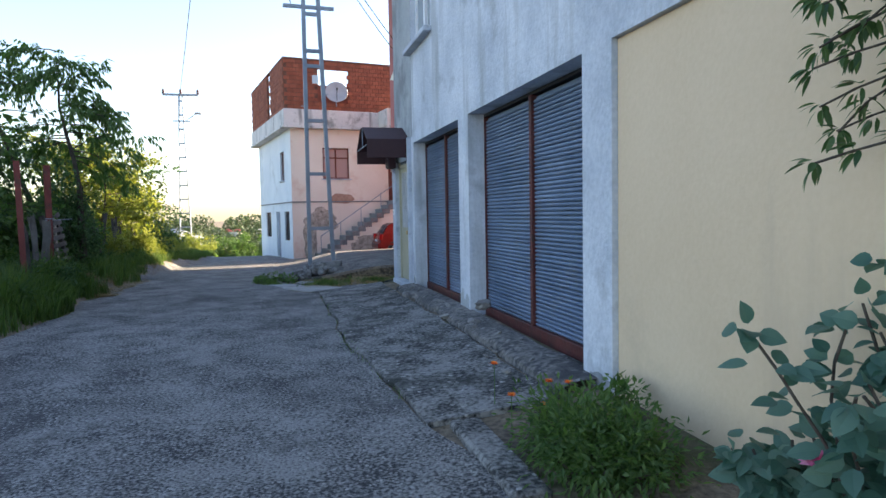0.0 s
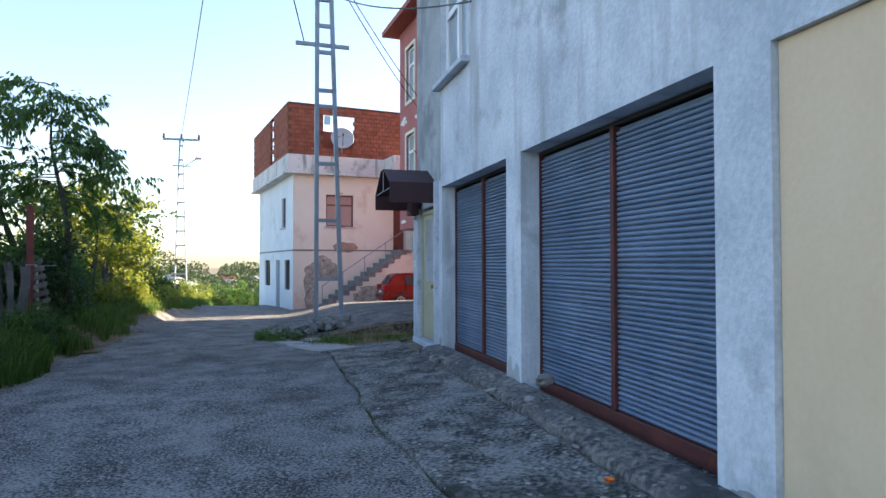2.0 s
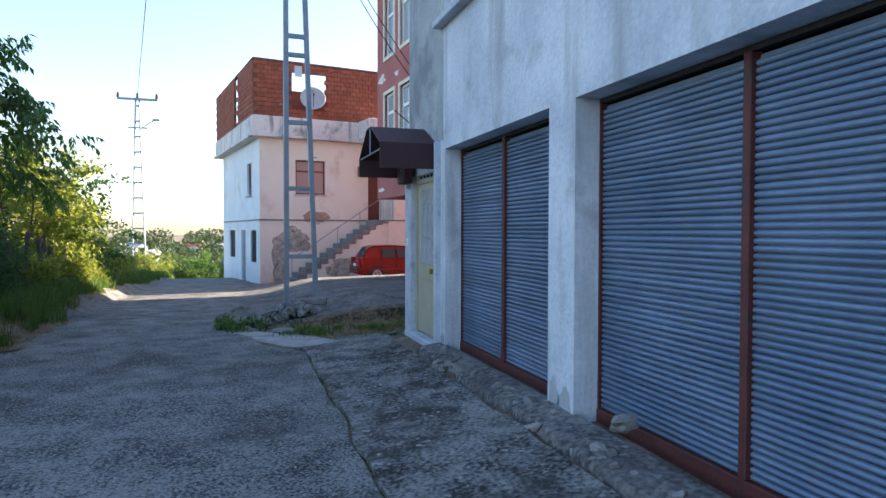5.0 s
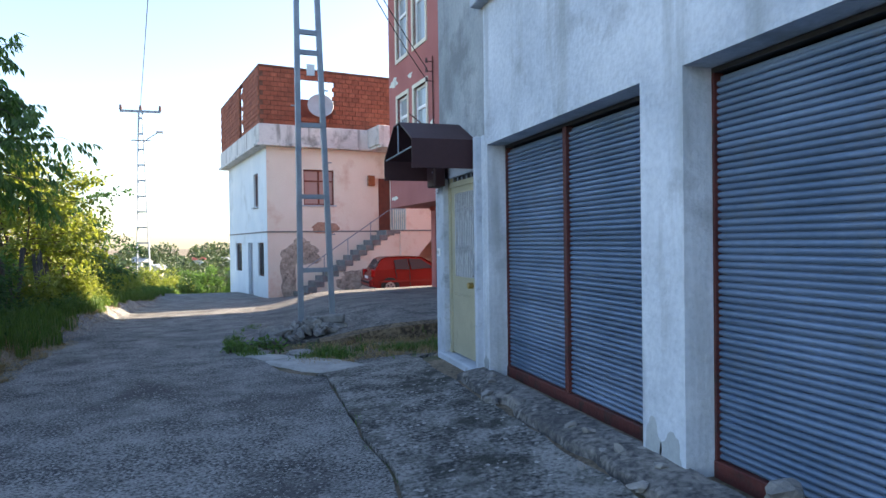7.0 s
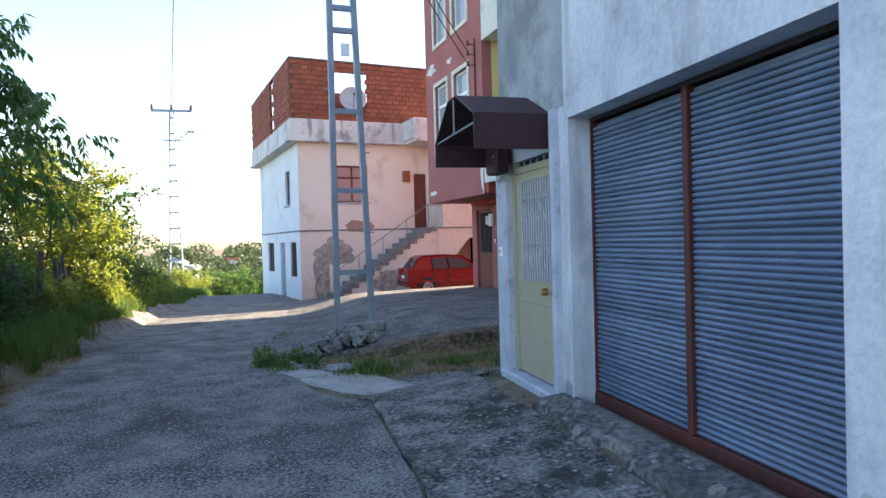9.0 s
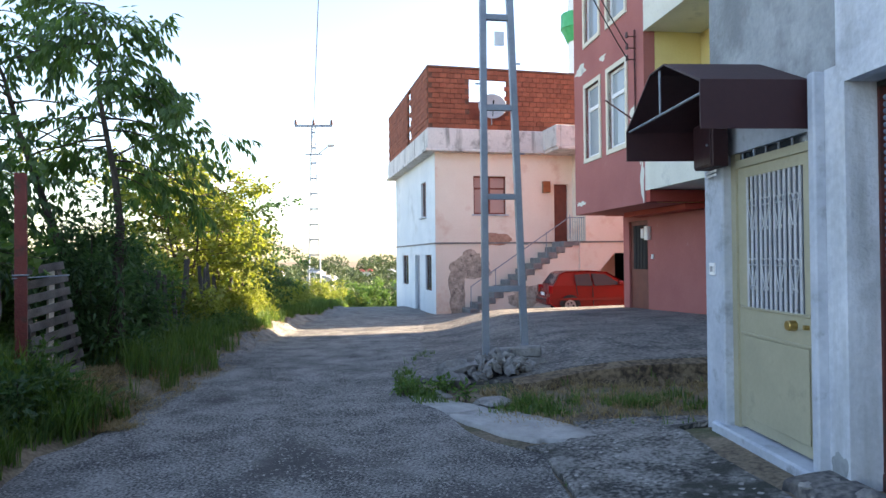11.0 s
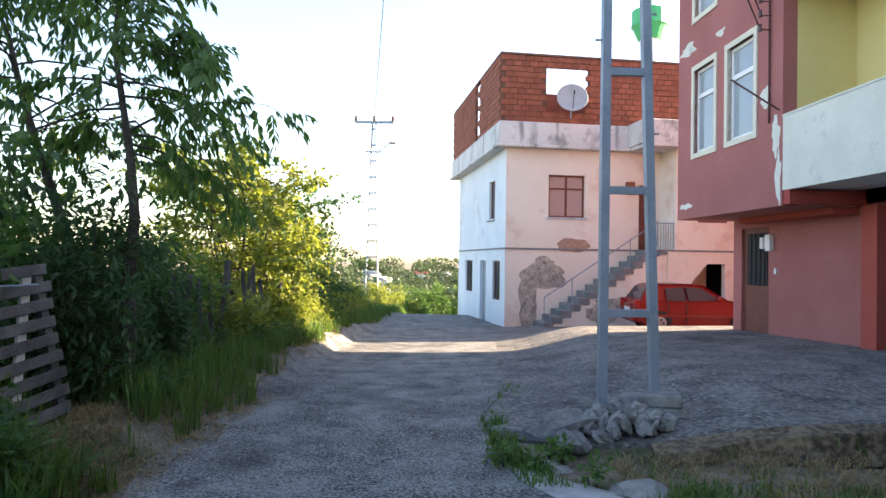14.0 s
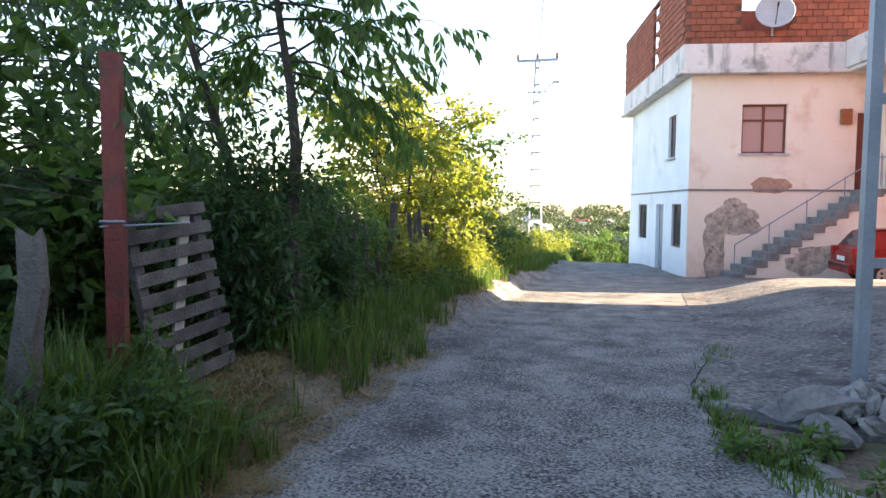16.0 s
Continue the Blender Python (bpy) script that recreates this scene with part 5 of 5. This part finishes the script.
def tree(name, base, height, spread, seed, leaf_m, label, stems=1, branches=26, leaves=60, leaf_len=0.11, leaf_w=0.045, droop=0.4, low=0.25, compound=True, squash=1.0, lean_to=(0, 0)):
    """A trunk with limbs and twigs; leaves sit along the twigs."""
    r = random.Random(seed)
    t = thing(name, pose(base[0], base[1], ground_z(base[0], base[1]) - 0.1), label, "tree" if height > 2.4 else "shrub")
    wood, lv = bmesh.new(), Leaves()
    for s in range(stems):
        a0 = r.uniform(0, 6.28)
        off = Vector((math.cos(a0), math.sin(a0), 0)) * (0.0 if stems == 1 else r.uniform(0.05, spread * 0.45))
        pts, p = [], off.copy()
        dirn = Vector((lean_to[0] * 0.1 + r.uniform(-0.12, 0.12) + off.x * 0.25, lean_to[1] * 0.1 + r.uniform(-0.12, 0.12) + off.y * 0.25, 1))
        hh = height * r.uniform(0.82, 1.0)
        for k in range(9):
            pts.append(p.copy())
            dirn = (dirn + Vector((r.uniform(-0.16, 0.16), r.uniform(-0.16, 0.16), 0.05))).normalized()
            p = p + dirn * hh / 8
        r0 = 0.02 + 0.012 * height / math.sqrt(stems)
        for k in range(8):
            rod(wood, pts[k], pts[k + 1], r0 * (1 - k / 8.6), r0 * (1 - (k + 1) / 8.6), sides=6)
        for b_ in range(branches):
            f = low + (1 - low) * (b_ + r.random()) / branches
            k = min(7, int(f * 8))
            start = pts[k].lerp(pts[k + 1], f * 8 - k)
            shape = math.sin(math.pi * min(1, 0.18 + 0.82 * (1 - abs(f - 0.45) * 1.25)) / 2)
            ln_ = spread * shape * r.uniform(0.55, 1.1)
            a = r.uniform(0, 6.28)
            d = Vector((math.cos(a), math.sin(a), r.uniform(0.0, 0.7)))
            q, prev = start.copy(), start.copy()
            for k2 in range(5):
                d = (d + Vector((r.uniform(-0.2, 0.2), r.uniform(-0.2, 0.2), -droop * 0.25 + r.uniform(-0.12, 0.12)))).normalized()
                q = prev + d * ln_ / 5
                rod(wood, prev, q, max(0.004, 0.016 * (1 - k2 / 5)), max(0.003, 0.016 * (1 - (k2 + 1) / 5)), sides=4)
                if k2 >= 1:
                    twigs = max(1, leaves // 20)
                    for w in range(twigs):
                        td = (d + rand_dir(r) * 0.9).normalized()
                        tp = prev.lerp(q, r.random())
                        tl = r.uniform(0.18, 0.4) * (0.7 + 0.3 * spread)
                        for l in range(5):
                            lp = tp + td * tl * (l + 1) / 5 - Vector((0, 0, droop * 0.12 * (l / 5) ** 2))
                            if compound:
                                sd = td.cross(Vector((0, 0, 1)))
                                for sgn in (-1, 1):
                                    ld = td * 0.6 + sd * sgn * 0.7 + Vector((0, 0, -droop * 1.1)) + rand_dir(r) * 0.35
                                    lv.leaf(lp, ld, Vector((0, 0, 1)) + rand_dir(r) * 0.4, leaf_len * r.uniform(0.7, 1.25), leaf_w * r.uniform(0.8, 1.2))
                            else:
                                ld = td * 0.5 + rand_dir(r) + Vector((0, 0, -droop * 0.5))
                                lv.leaf(lp, ld, Vector((0, 0, 1)) + rand_dir(r) * 0.6, leaf_len * r.uniform(0.7, 1.25), leaf_w * r.uniform(0.8, 1.2))
                prev = q
    part("trunk", wood, BARK, t)
    crown = new("crown", lv.mesh("crown", leaf_m))
    crown.parent = t
    tagged(crown, kind="stuff")
    return t


def bush(name, centre, size, seed, leaf_m, label, count=2500, leaf_len=0.09, leaf_w=0.05, category="shrub"):
    """A many-stemmed bush: leaf clumps around an uneven body, with stems to the ground."""
    r = random.Random(seed)
    cx, cy = centre
    z0 = ground_z(cx, cy)
    t = thing(name, pose(cx, cy, z0), label, category)
    lv, wood = Leaves(), bmesh.new()
    clumps = max(6 if count < 200 else 14, count // 45)
    for c in range(clumps):
        d = rand_dir(r)
        d.z = abs(d.z)
        k = r.uniform(0.55, 1.0) * (0.85 + 0.45 * noise.noise(d * 1.7 + Vector((seed, 0, 0))))
        p = Vector((d.x * size[0] * k, d.y * size[1] * k, 0.08 + d.z * size[2] * k))
        if c % 2 == 0:
            rod(wood, (p.x * 0.25, p.y * 0.25, -0.1), p, 0.014, 0.004, sides=4)
        for l in range(count // clumps):
            o = rand_dir(r) * r.uniform(0.02, min(0.24, size[0]))
            lv.leaf(p + o, o.normalized() + rand_dir(r) * 0.6 + Vector((0, 0, -0.15)), Vector((0, 0, 1)) + rand_dir(r) * 0.6, leaf_len * r.uniform(0.6, 1.3), leaf_w * r.uniform(0.7, 1.2))
    part("woody_base", wood, BARK, t)
    crown = new("foliage", lv.mesh("foliage", leaf_m))
    crown.parent = t
    tagged(crown, kind="stuff")
    return t


# verge trees
tree("walnut_tree", (-4.15, 15.7), 5.6, 1.9, 11, LEAF_MID, "young tree with drooping green leaves by the gate", 1, 30, 60, 0.17, 0.055, 0.75, 0.5)
tree("walnut_tree", (-6.2, 14.4), 6.3, 2.3, 12, LEAF_DARK, "leafy dark green tree behind the fence", 1, 34, 60, 0.15, 0.055, 0.7, 0.25)
tree("walnut_tree", (-5.0, 17.0), 6.0, 2.0, 31, LEAF_DARK, "tall dark green tree behind the hedge", 1, 24, 45, 0.16, 0.055, 0.6, 0.52)
tree("fig_tree", (-5.4, 12.6), 3.9, 1.7, 13, LEAF_MID, "broad-leaved green tree behind the post", 2, 18, 40, 0.15, 0.12, 0.3, 0.3, compound=False)
tree("fruit_tree", (-7.6, 17.0), 5.0, 2.2, 14, LEAF_MID, "leafy green fruit tree in the garden", 1, 30, 60, 0.11, 0.06, 0.4, 0.2, compound=False)
tree("fruit_tree", (-9.2, 20.5), 5.2, 2.4, 15, LEAF_SUNLIT, "leafy green fruit tree in the garden", 1, 30, 60, 0.12, 0.07, 0.4, 0.2, compound=False)
tree("hazel_tree", (-5.4, 22.3), 3.9, 1.75, 16, LEAF_SUNLIT, "yellow-green hazel by the verge, sunlight in its leaf colour", 4, 17, 80, 0.13, 0.1, 0.35, 0.15, compound=False)
tree("hazel_tree", (-5.7, 24.5), 4.2, 1.8, 17, LEAF_SUNLIT, "yellow-green hazel by the verge, sunlight in its leaf colour", 4, 16, 80, 0.13, 0.1, 0.35, 0.12, compound=False)
# Dark leaves here: the shade on these unlit trees is in the colour.
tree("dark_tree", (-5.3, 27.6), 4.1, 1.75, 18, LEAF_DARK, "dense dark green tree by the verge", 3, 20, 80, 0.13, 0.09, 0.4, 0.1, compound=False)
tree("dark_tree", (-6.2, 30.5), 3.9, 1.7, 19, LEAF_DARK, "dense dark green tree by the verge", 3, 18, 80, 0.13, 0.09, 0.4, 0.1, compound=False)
tree("walnut_tree", (-7.2, 12.0), 6.2, 2.2, 20, LEAF_MID, "leafy dark green tree behind the fence", 1, 28, 60, 0.15, 0.055, 0.7, 0.25)
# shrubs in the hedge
for k, (x, y, sx, sy, sz, m, n, ll, lw) in enumerate(((-4.5, 15.7, 0.75, 0.8, 2.1, LEAF_DARK, 5200, 0.12, 0.045), (-4.8, 17.2, 0.8, 0.9, 1.7, LEAF_DARK, 4200, 0.11, 0.05), (-5.6, 15.2, 0.8, 0.9, 1.9, LEAF_MID, 3200, 0.12, 0.07), (-5.2, 18.8, 0.8, 0.9, 1.6, LEAF_MID, 3600, 0.1, 0.06), (-5.1, 13.2, 0.6, 0.8, 1.2, LEAF_MID, 2200, 0.1, 0.06), (-5.0, 10.8, 0.7, 1.0, 1.7, LEAF_DARK, 3000, 0.1, 0.05), (-5.2, 8.6, 0.8, 1.0, 1.5, LEAF_DARK, 2600, 0.1, 0.05), (-6.8, 11.8, 1.2, 1.2, 1.8, LEAF_DARK, 3000, 0.12, 0.07), (-8.0, 14.5, 1.4, 1.5, 1.9, LEAF_MID, 3000, 0.12, 0.07), (-4.6, 20.2, 0.6, 0.9, 0.9, LEAF_SUNLIT, 3000, 0.09, 0.05), (-4.5, 22.2, 0.6, 1.1, 0.95, LEAF_SUNLIT, 3400, 0.09, 0.05), (-4.5, 24.4, 0.6, 1.2, 0.9, LEAF_SUNLIT, 3400, 0.09, 0.05), (-4.6, 26.8, 0.7, 1.2, 0.8, LEAF_MID, 3000, 0.09, 0.05), (-4.8, 29.5, 0.8, 1.4, 1.1, LEAF_SUNLIT, 3000, 0.09, 0.05), (-5.0, 32.5, 0.9, 1.6, 1.1, LEAF_SUNLIT, 3000, 0.1, 0.06), (-5.2, 36, 1.1, 1.8, 1.1, LEAF_SUNLIT, 3000, 0.1, 0.06), (-5.2, 40, 1.4, 2.0, 1.3, LEAF_SUNLIT, 3000, 0.12, 0.07), (-2.6, 44.5, 1.8, 1.6, 1.9, LEAF_MID, 3600, 0.14, 0.09), (-0.2, 45.5, 1.7, 1.6, 2.0, LEAF_MID, 3600, 0.14, 0.09), (-4.4, 47, 1.8, 1.6, 1.8, LEAF_SUNLIT, 3000, 0.14, 0.09), (2.0, 46, 1.6, 1.6, 1.8, LEAF_DARK, 2600, 0.14, 0.09), (-8.5, 34, 2.0, 3.0, 2.4, LEAF_DARK, 4000, 0.14, 0.09), (-9, 40, 2.2, 3.0, 2.2, LEAF_MID, 4000, 0.14, 0.09), (-9.5, 47, 2.4, 3.0, 2.6, LEAF_MID, 4000, 0.16, 0.1))):
    bush("hedge_shrub", (x, y), (sx, sy, sz), 100 + k, m, "yellow-green hedge shrub, sunlight in its leaf colour" if m is LEAF_SUNLIT else "dense dark green hedge shrub" if m is LEAF_DARK else "leafy green hedge shrub", n, ll, lw)
for k, (x, y, sz) in enumerate(((-5.7, 13.4, 1.6), (-6.3, 12.4, 1.7), (-5.7, 14.6, 1.8), (-6.6, 15.6, 2.0), (-7.0, 13.6, 2.1), (-6.2, 17.4, 2.2), (-7.4, 16.4, 2.3), (-8.4, 12.6, 2.2), (-6.0, 19.6, 2.0), (-7.6, 18.6, 2.4), (-8.8, 15.6, 2.5), (-7.6, 11.0, 2.2))):
    bush("hedge_shrub", (x, y), (1.05, 1.05, sz * 1.15), 160 + k, LEAF_DARK if k % 3 == 0 else LEAF_MID, "dense dark green hedge shrub" if k % 3 == 0 else "leafy green hedge shrub", 3400, 0.14, 0.09)
bush("corner_weed", (0.35, 39.9), (0.5, 0.5, 0.5), 77, LEAF_MID, "low green weed at the house corner", 700, 0.09, 0.05)


def grass_field(name, material, count, place, seed, h=(0.15, 0.45), w=0.008, label="green verge grass", lean_a=0.5):
    r = random.Random(seed)
    lv = Leaves()
    n = 0
    while n < count:
        x, y, dens = place(r)
        if r.random() > dens:
            continue
        z = ground_z(x, y) - 0.02
        tuft = 0.55 + 0.9 * max(0.0, 0.5 + 0.9 * noise.noise(Vector((x * 2.1, y * 2.1, seed))))
        for k in range(6):
            hh = r.uniform(*h) * tuft
            a = r.uniform(0, 6.28)
            lv.blade(Vector((x + r.uniform(-0.04, 0.04), y + r.uniform(-0.04, 0.04), z)), Vector((math.cos(a), math.sin(a), 0)) * hh * r.uniform(0.1, lean_a), hh, w * r.uniform(0.7, 1.6))
            n += 1
    o = new(name, lv.mesh(name, material))
    return tagged(o, label, "grass", kind="stuff")


def verge(r):
    y = 4 + 40 * r.random() ** 1.3
    x = left_edge(y) - 0.05 - 1.5 * r.random()
    d = 1.0
    if 13.5 < y < 15.2 and -4.5 < x < -3.35:
        d = 0.06
    if x > left_edge(y) - 0.25:
        d *= 0.8
    return x, y, d


grass_field("verge_grass", GRASSM, 52000, verge, 1, (0.1, 0.36), 0.01)
grass_field("near_verge_grass", GRASSM, 9000, lambda r: ((lambda y: (left_edge(y) - 0.1 - 1.2 * r.random(), y, 1.0 if y < 13.2 else 0.25))(10 + 4 * r.random())), 2, (0.15, 0.46), 0.012, lean_a=1.0)
grass_field("verge_straw", DRYGRASS, 20000, lambda r: ((lambda y: (left_edge(y) + 0.2 - 1.25 * r.random(), y, 1.0 if y < 17.5 else 0.35))(13.4 + 12 * r.random() ** 1.8)), 3, (0.02, 0.07), 0.007, "dry straw along the road edge", 4.0)


def island(r):
    y = 12.75 + 2.4 * r.random()
    x = right_edge(y) + 0.25 + 4.6 * r.random()
    k = 0.3 + 1.7 * noise.noise(Vector((x * 1.6, y * 2.2, 9)))
    band_y = 13.35 + 0.25 * math.sin(x)
    k *= 1.3 if abs(y - band_y - 0.3) < 0.36 else 0.05
    if x < 0.6 and y < 13.6:
        k = 0
    return x, y, max(0.0, min(1.0, k))


grass_field("island_grass", GRASSM, 5200, island, 4, (0.03, 0.13), 0.008, "short weedy grass between road and forecourt", 0.9)
grass_field("island_straw", DRYGRASS, 9000, lambda r: (r.uniform(0.4, 5.5), r.uniform(13.0, 15.1), 0.7), 5, (0.02, 0.08), 0.007, "dry straw between road and forecourt", 3.0)
grass_field("kerb_weeds", GRASSM, 1100, lambda r: ((lambda y: (right_edge(y) + r.uniform(-0.05, 0.22), y, 0.8 if y < 16.4 else 0.1))(r.uniform(14.2, 19))), 6, (0.04, 0.14), 0.01, "low weeds along the road edge", 1.0)
grass_field("crack_weeds", GRASSM, 700, lambda r: ((lambda y: (right_edge(y) + r.uniform(-0.02, 0.12), y, 0.6 if 6.2 < y < 8.2 else 0.1))(r.uniform(5, 12.3))), 7, (0.02, 0.06), 0.006, "sparse weeds in the pavement joint", 1.2)
for k in range(6):
    x, y = -0.5 + 0.13 * k, 14.3 + 0.9 * rng.random()
    bush("broadleaf_weed", (x, y), (0.1, 0.1, 0.05), 300 + k, LEAF_MID, "low broad-leaved weed by the stones", 60, 0.07, 0.045, "weed")

for k in range(26):
    y = rng.uniform(10.5, 14.0) if k < 16 else rng.uniform(16.2, 22)
    x = left_edge(y) - rng.uniform(0.25, 1.1)
    bush("verge_weed", (x, y), (rng.uniform(0.12, 0.25), rng.uniform(0.12, 0.25), rng.uniform(0.2, 0.5)), 400 + k, (LEAF_DARK, LEAF_MID)[k % 2], "leafy dark green weed in the verge" if k % 2 == 0 else "leafy green weed in the verge", 220, 0.08, 0.04, "weed")


def fern(x, y, s, seed):
    r = random.Random(seed)
    t = thing("fern", pose(x, y, ground_z(x, y)), "bright green fern in the verge grass", "fern", "verge ferns")
    for k in range(8):
        lv = Leaves()
        a = 6.28 * k / 8 + r.uniform(-0.3, 0.3)
        d = Vector((math.cos(a), math.sin(a), 0))
        for i in range(26):
            f = i / 25
            p = d * s * f * 0.8 + Vector((0, 0, s * (0.95 * f - 0.55 * f * f)))
            for g in (-1, 1):
                sd = Vector((-d.y, d.x, 0)) * g
                lv.leaf(p, sd + d * 0.45, Vector((0, 0, 1)), s * 0.3 * (1 - f) * min(1, f * 6 + 0.2), 0.022 * s / 0.5, 0.1)
        o = new("frond", lv.mesh("frond", GRASSM))
        o.parent = t


for k, (x, y, s) in enumerate(((-3.75, 13.45, 0.55), (-3.95, 13.0, 0.6), (-3.55, 13.8, 0.45), (-4.3, 13.7, 0.7), (-3.6, 11.4, 0.5), (-3.9, 16.0, 0.4))):
    fern(x, y, s, 40 + k)


# flower bed by the cream wall
def rose_bush(x, y, h, seed):
    r = random.Random(seed)
    t = thing("rose_bush", pose(x, y, ground_z(x, y)), "rose bush with bluish green leaves and a pink flower", "rose bush")
    lv, wood = Leaves(), bmesh.new()
    for s in range(9):
        a = r.uniform(0, 6.28)
        p = Vector((0, 0, 0))
        d = Vector((math.cos(a) * 0.3, math.sin(a) * 0.3, 1))
        hh = h * r.uniform(0.5, 1.0)
        for k in range(6):
            q = p + d.normalized() * hh / 6
            rod(wood, p, q, 0.007, 0.006, sides=5)
            for l in range(6):
                o = rand_dir(r)
                o.z *= 0.5
                lv.oval(q + o * r.uniform(0.02, 0.1), o + Vector((0, 0, -0.1)), Vector((-0.3, -0.6, 0.8)) + rand_dir(r) * 0.7, r.uniform(0.07, 0.115), r.uniform(0.055, 0.08), 0.08)
            d += Vector((r.uniform(-0.2, 0.2), r.uniform(-0.2, 0.2), 0))
            p = q
    part("woody_base", wood, BARK, t)
    o = new("foliage", lv.mesh("foliage", LEAF_ROSE))
    o.parent = t
    tagged(o, kind="stuff")
    pt = Leaves()
    for k in range(26):
        d = rand_dir(r)
        d.z = abs(d.z) * 0.7
        pt.leaf(Vector((-0.1, -0.28, h * 0.93)) + d * 0.012, d, Vector((0, 0, 1)), 0.05, 0.045, -0.2)
    o = new("blossom", pt.mesh("blossom", PETAL))
    o.parent = t
    tagged(o, "pale pink rose blossom")


rose_bush(1.90, 2.12, 0.98, 5)
rose_bush(2.02, 1.85, 1.2, 9)
rose_bush(1.84, 2.45, 0.42, 6)
bush("marigold_bed", (1.5, 3.45), (0.36, 0.66, 0.13), 61, LEAF_MID, "low green flower bed plants by the kerb", 6000, 0.055, 0.022, "flower bed")
bush("bed_weed", (1.95, 3.95), (0.1, 0.16, 0.2), 62, LEAF_MID, "leafy weed against the cream wall", 190, 0.06, 0.03, "weed")
for k, (x, y, z) in enumerate(((1.32, 4.55, 0.62), (1.58, 4.2, 0.56), (1.72, 4.2, 0.54), (1.28, 4.1, 0.52), (1.42, 3.9, 0.5))):
    pt, st = Leaves(), bmesh.new()
    t = thing("marigold", pose(x, y, ground_z(x, y)), "small orange marigold in the flower bed", "flower", "marigolds")
    hz = z - ground_z(x, y)
    rod(st, (0, 0, 0), (0, 0, hz), 0.003, sides=4)
    part("stem", st, LEAF_MID, t)
    for q in range(18):
        a = 6.28 * q / 9
        pt.leaf(Vector((0, 0, hz)), Vector((math.cos(a), math.sin(a), 0.25 + 0.5 * (q > 8))), Vector((0, 0, 1)), 0.035, 0.02, 0.05)
    o = new("flower_head", pt.mesh("flower_head", ORANGEPETAL))
    o.parent = t
# overhanging twig from a climbing plant on the wall
tw = thing("climbing_plant", pose(2.3, 1.4, ground_z(2.1, 1.4)), "climbing plant on the cream wall with hanging twigs", "climbing plant")
wood, lv, r_ = bmesh.new(), Leaves(), random.Random(8)
rod(wood, (0, 0, 0), (-0.06, 0.05, 2.25), 0.02, 0.012, sides=6)
for s in range(20):
    p = Vector((-0.06, 0.05, 1.5 + 0.95 * r_.random()))
    d = Vector((-0.7 + r_.uniform(-0.3, 0.3), 0.9 + r_.uniform(-0.4, 0.3), 0.25))
    for k in range(7):
        q = p + d.normalized() * 0.13
        rod(wood, p, q, 0.005, 0.004, sides=4)
        if k > 1:
            for l in range(9):
                o = rand_dir(r_)
                lv.oval(q + o * 0.02, o * 0.7 + d * 0.4 + Vector((0, 0, -0.35)), Vector((0, 0, 1)) + rand_dir(r_) * 0.4, r_.uniform(0.05, 0.08), r_.uniform(0.018, 0.026))
        d += Vector((r_.uniform(-0.15, 0.15), r_.uniform(-0.15, 0.15), -0.12))
        p = q
part("woody_base", wood, BARK, tw)
o = new("foliage", lv.mesh("foliage", LEAF_DARK))
o.parent = tw
tagged(o, kind="stuff")

# far woods across the valley
r_ = random.Random(21)
lv = Leaves()
for k in range(760):
    y = 64 + 340 * r_.random()
    x = -0.28 * y + 0.62 * y * (r_.random() - 0.2)
    if any(abs(x - hx * y / hy) < 6 and hy - 36 < y < hy for hx, hy in FAR_HOUSES):
        continue
    s = r_.uniform(1.6, 3.4) * (0.6 + y / 420)
    z = ground_z(x, y)
    for l in range(130):
        d = rand_dir(r_)
        p = Vector((x, y, z + s)) + Vector((d.x * s * 0.8, d.y * s * 0.8, d.z * s)) * r_.uniform(0.55, 1.0)
        lv.leaf(p, d + rand_dir(r_) * 0.6, Vector((0, 0, 1)) + rand_dir(r_) * 0.5, s * 0.34, s * 0.28)
tagged(new("far_woods", lv.mesh("far_woods", FARGREEN)), "distant green woods across the valley", "woods", kind="stuff")

# ---- loose bricks of the top storey, laid last ----
BRICK_ROWS = 12
for row in range(BRICK_ROWS):
    z = BZ0 + row * (8.89 - BZ0) / BRICK_ROWS + 0.007
    u = -0.27 + (0.0 if row % 2 else 0.15)
    while u < 6.6:
        inside = 1.31 < u + BL * 0.6 and u + BL * 0.4 < 2.79 and 6.9 < z < 8.5
        if not inside:
            o = new("brick", brick_me)
            o.parent = house
            o.location = (u, -0.215 + rng.uniform(-0.006, 0.006), z)
        u += BL
side_bricks = bmesh.new()
for row in range(BRICK_ROWS):
    z = BZ0 + row * (8.89 - BZ0) / BRICK_ROWS + 0.007
    v = -0.18 + (0.15 if row % 2 else 0.0)
    while v < 9.2:
        gap = 3.1 < v + BL / 2 < 4.0 and not (row % 3 == 0 and v < 3.4)
        if not gap:
            box(side_bricks, -0.305 + rng.uniform(-0.006, 0.006), -0.21, v, v + BL - 0.014, z, z + CH - 0.014)
        v += BL
sb = part("brick_side", side_bricks, BRICK, house)
tagged(sb, kind="stuff")
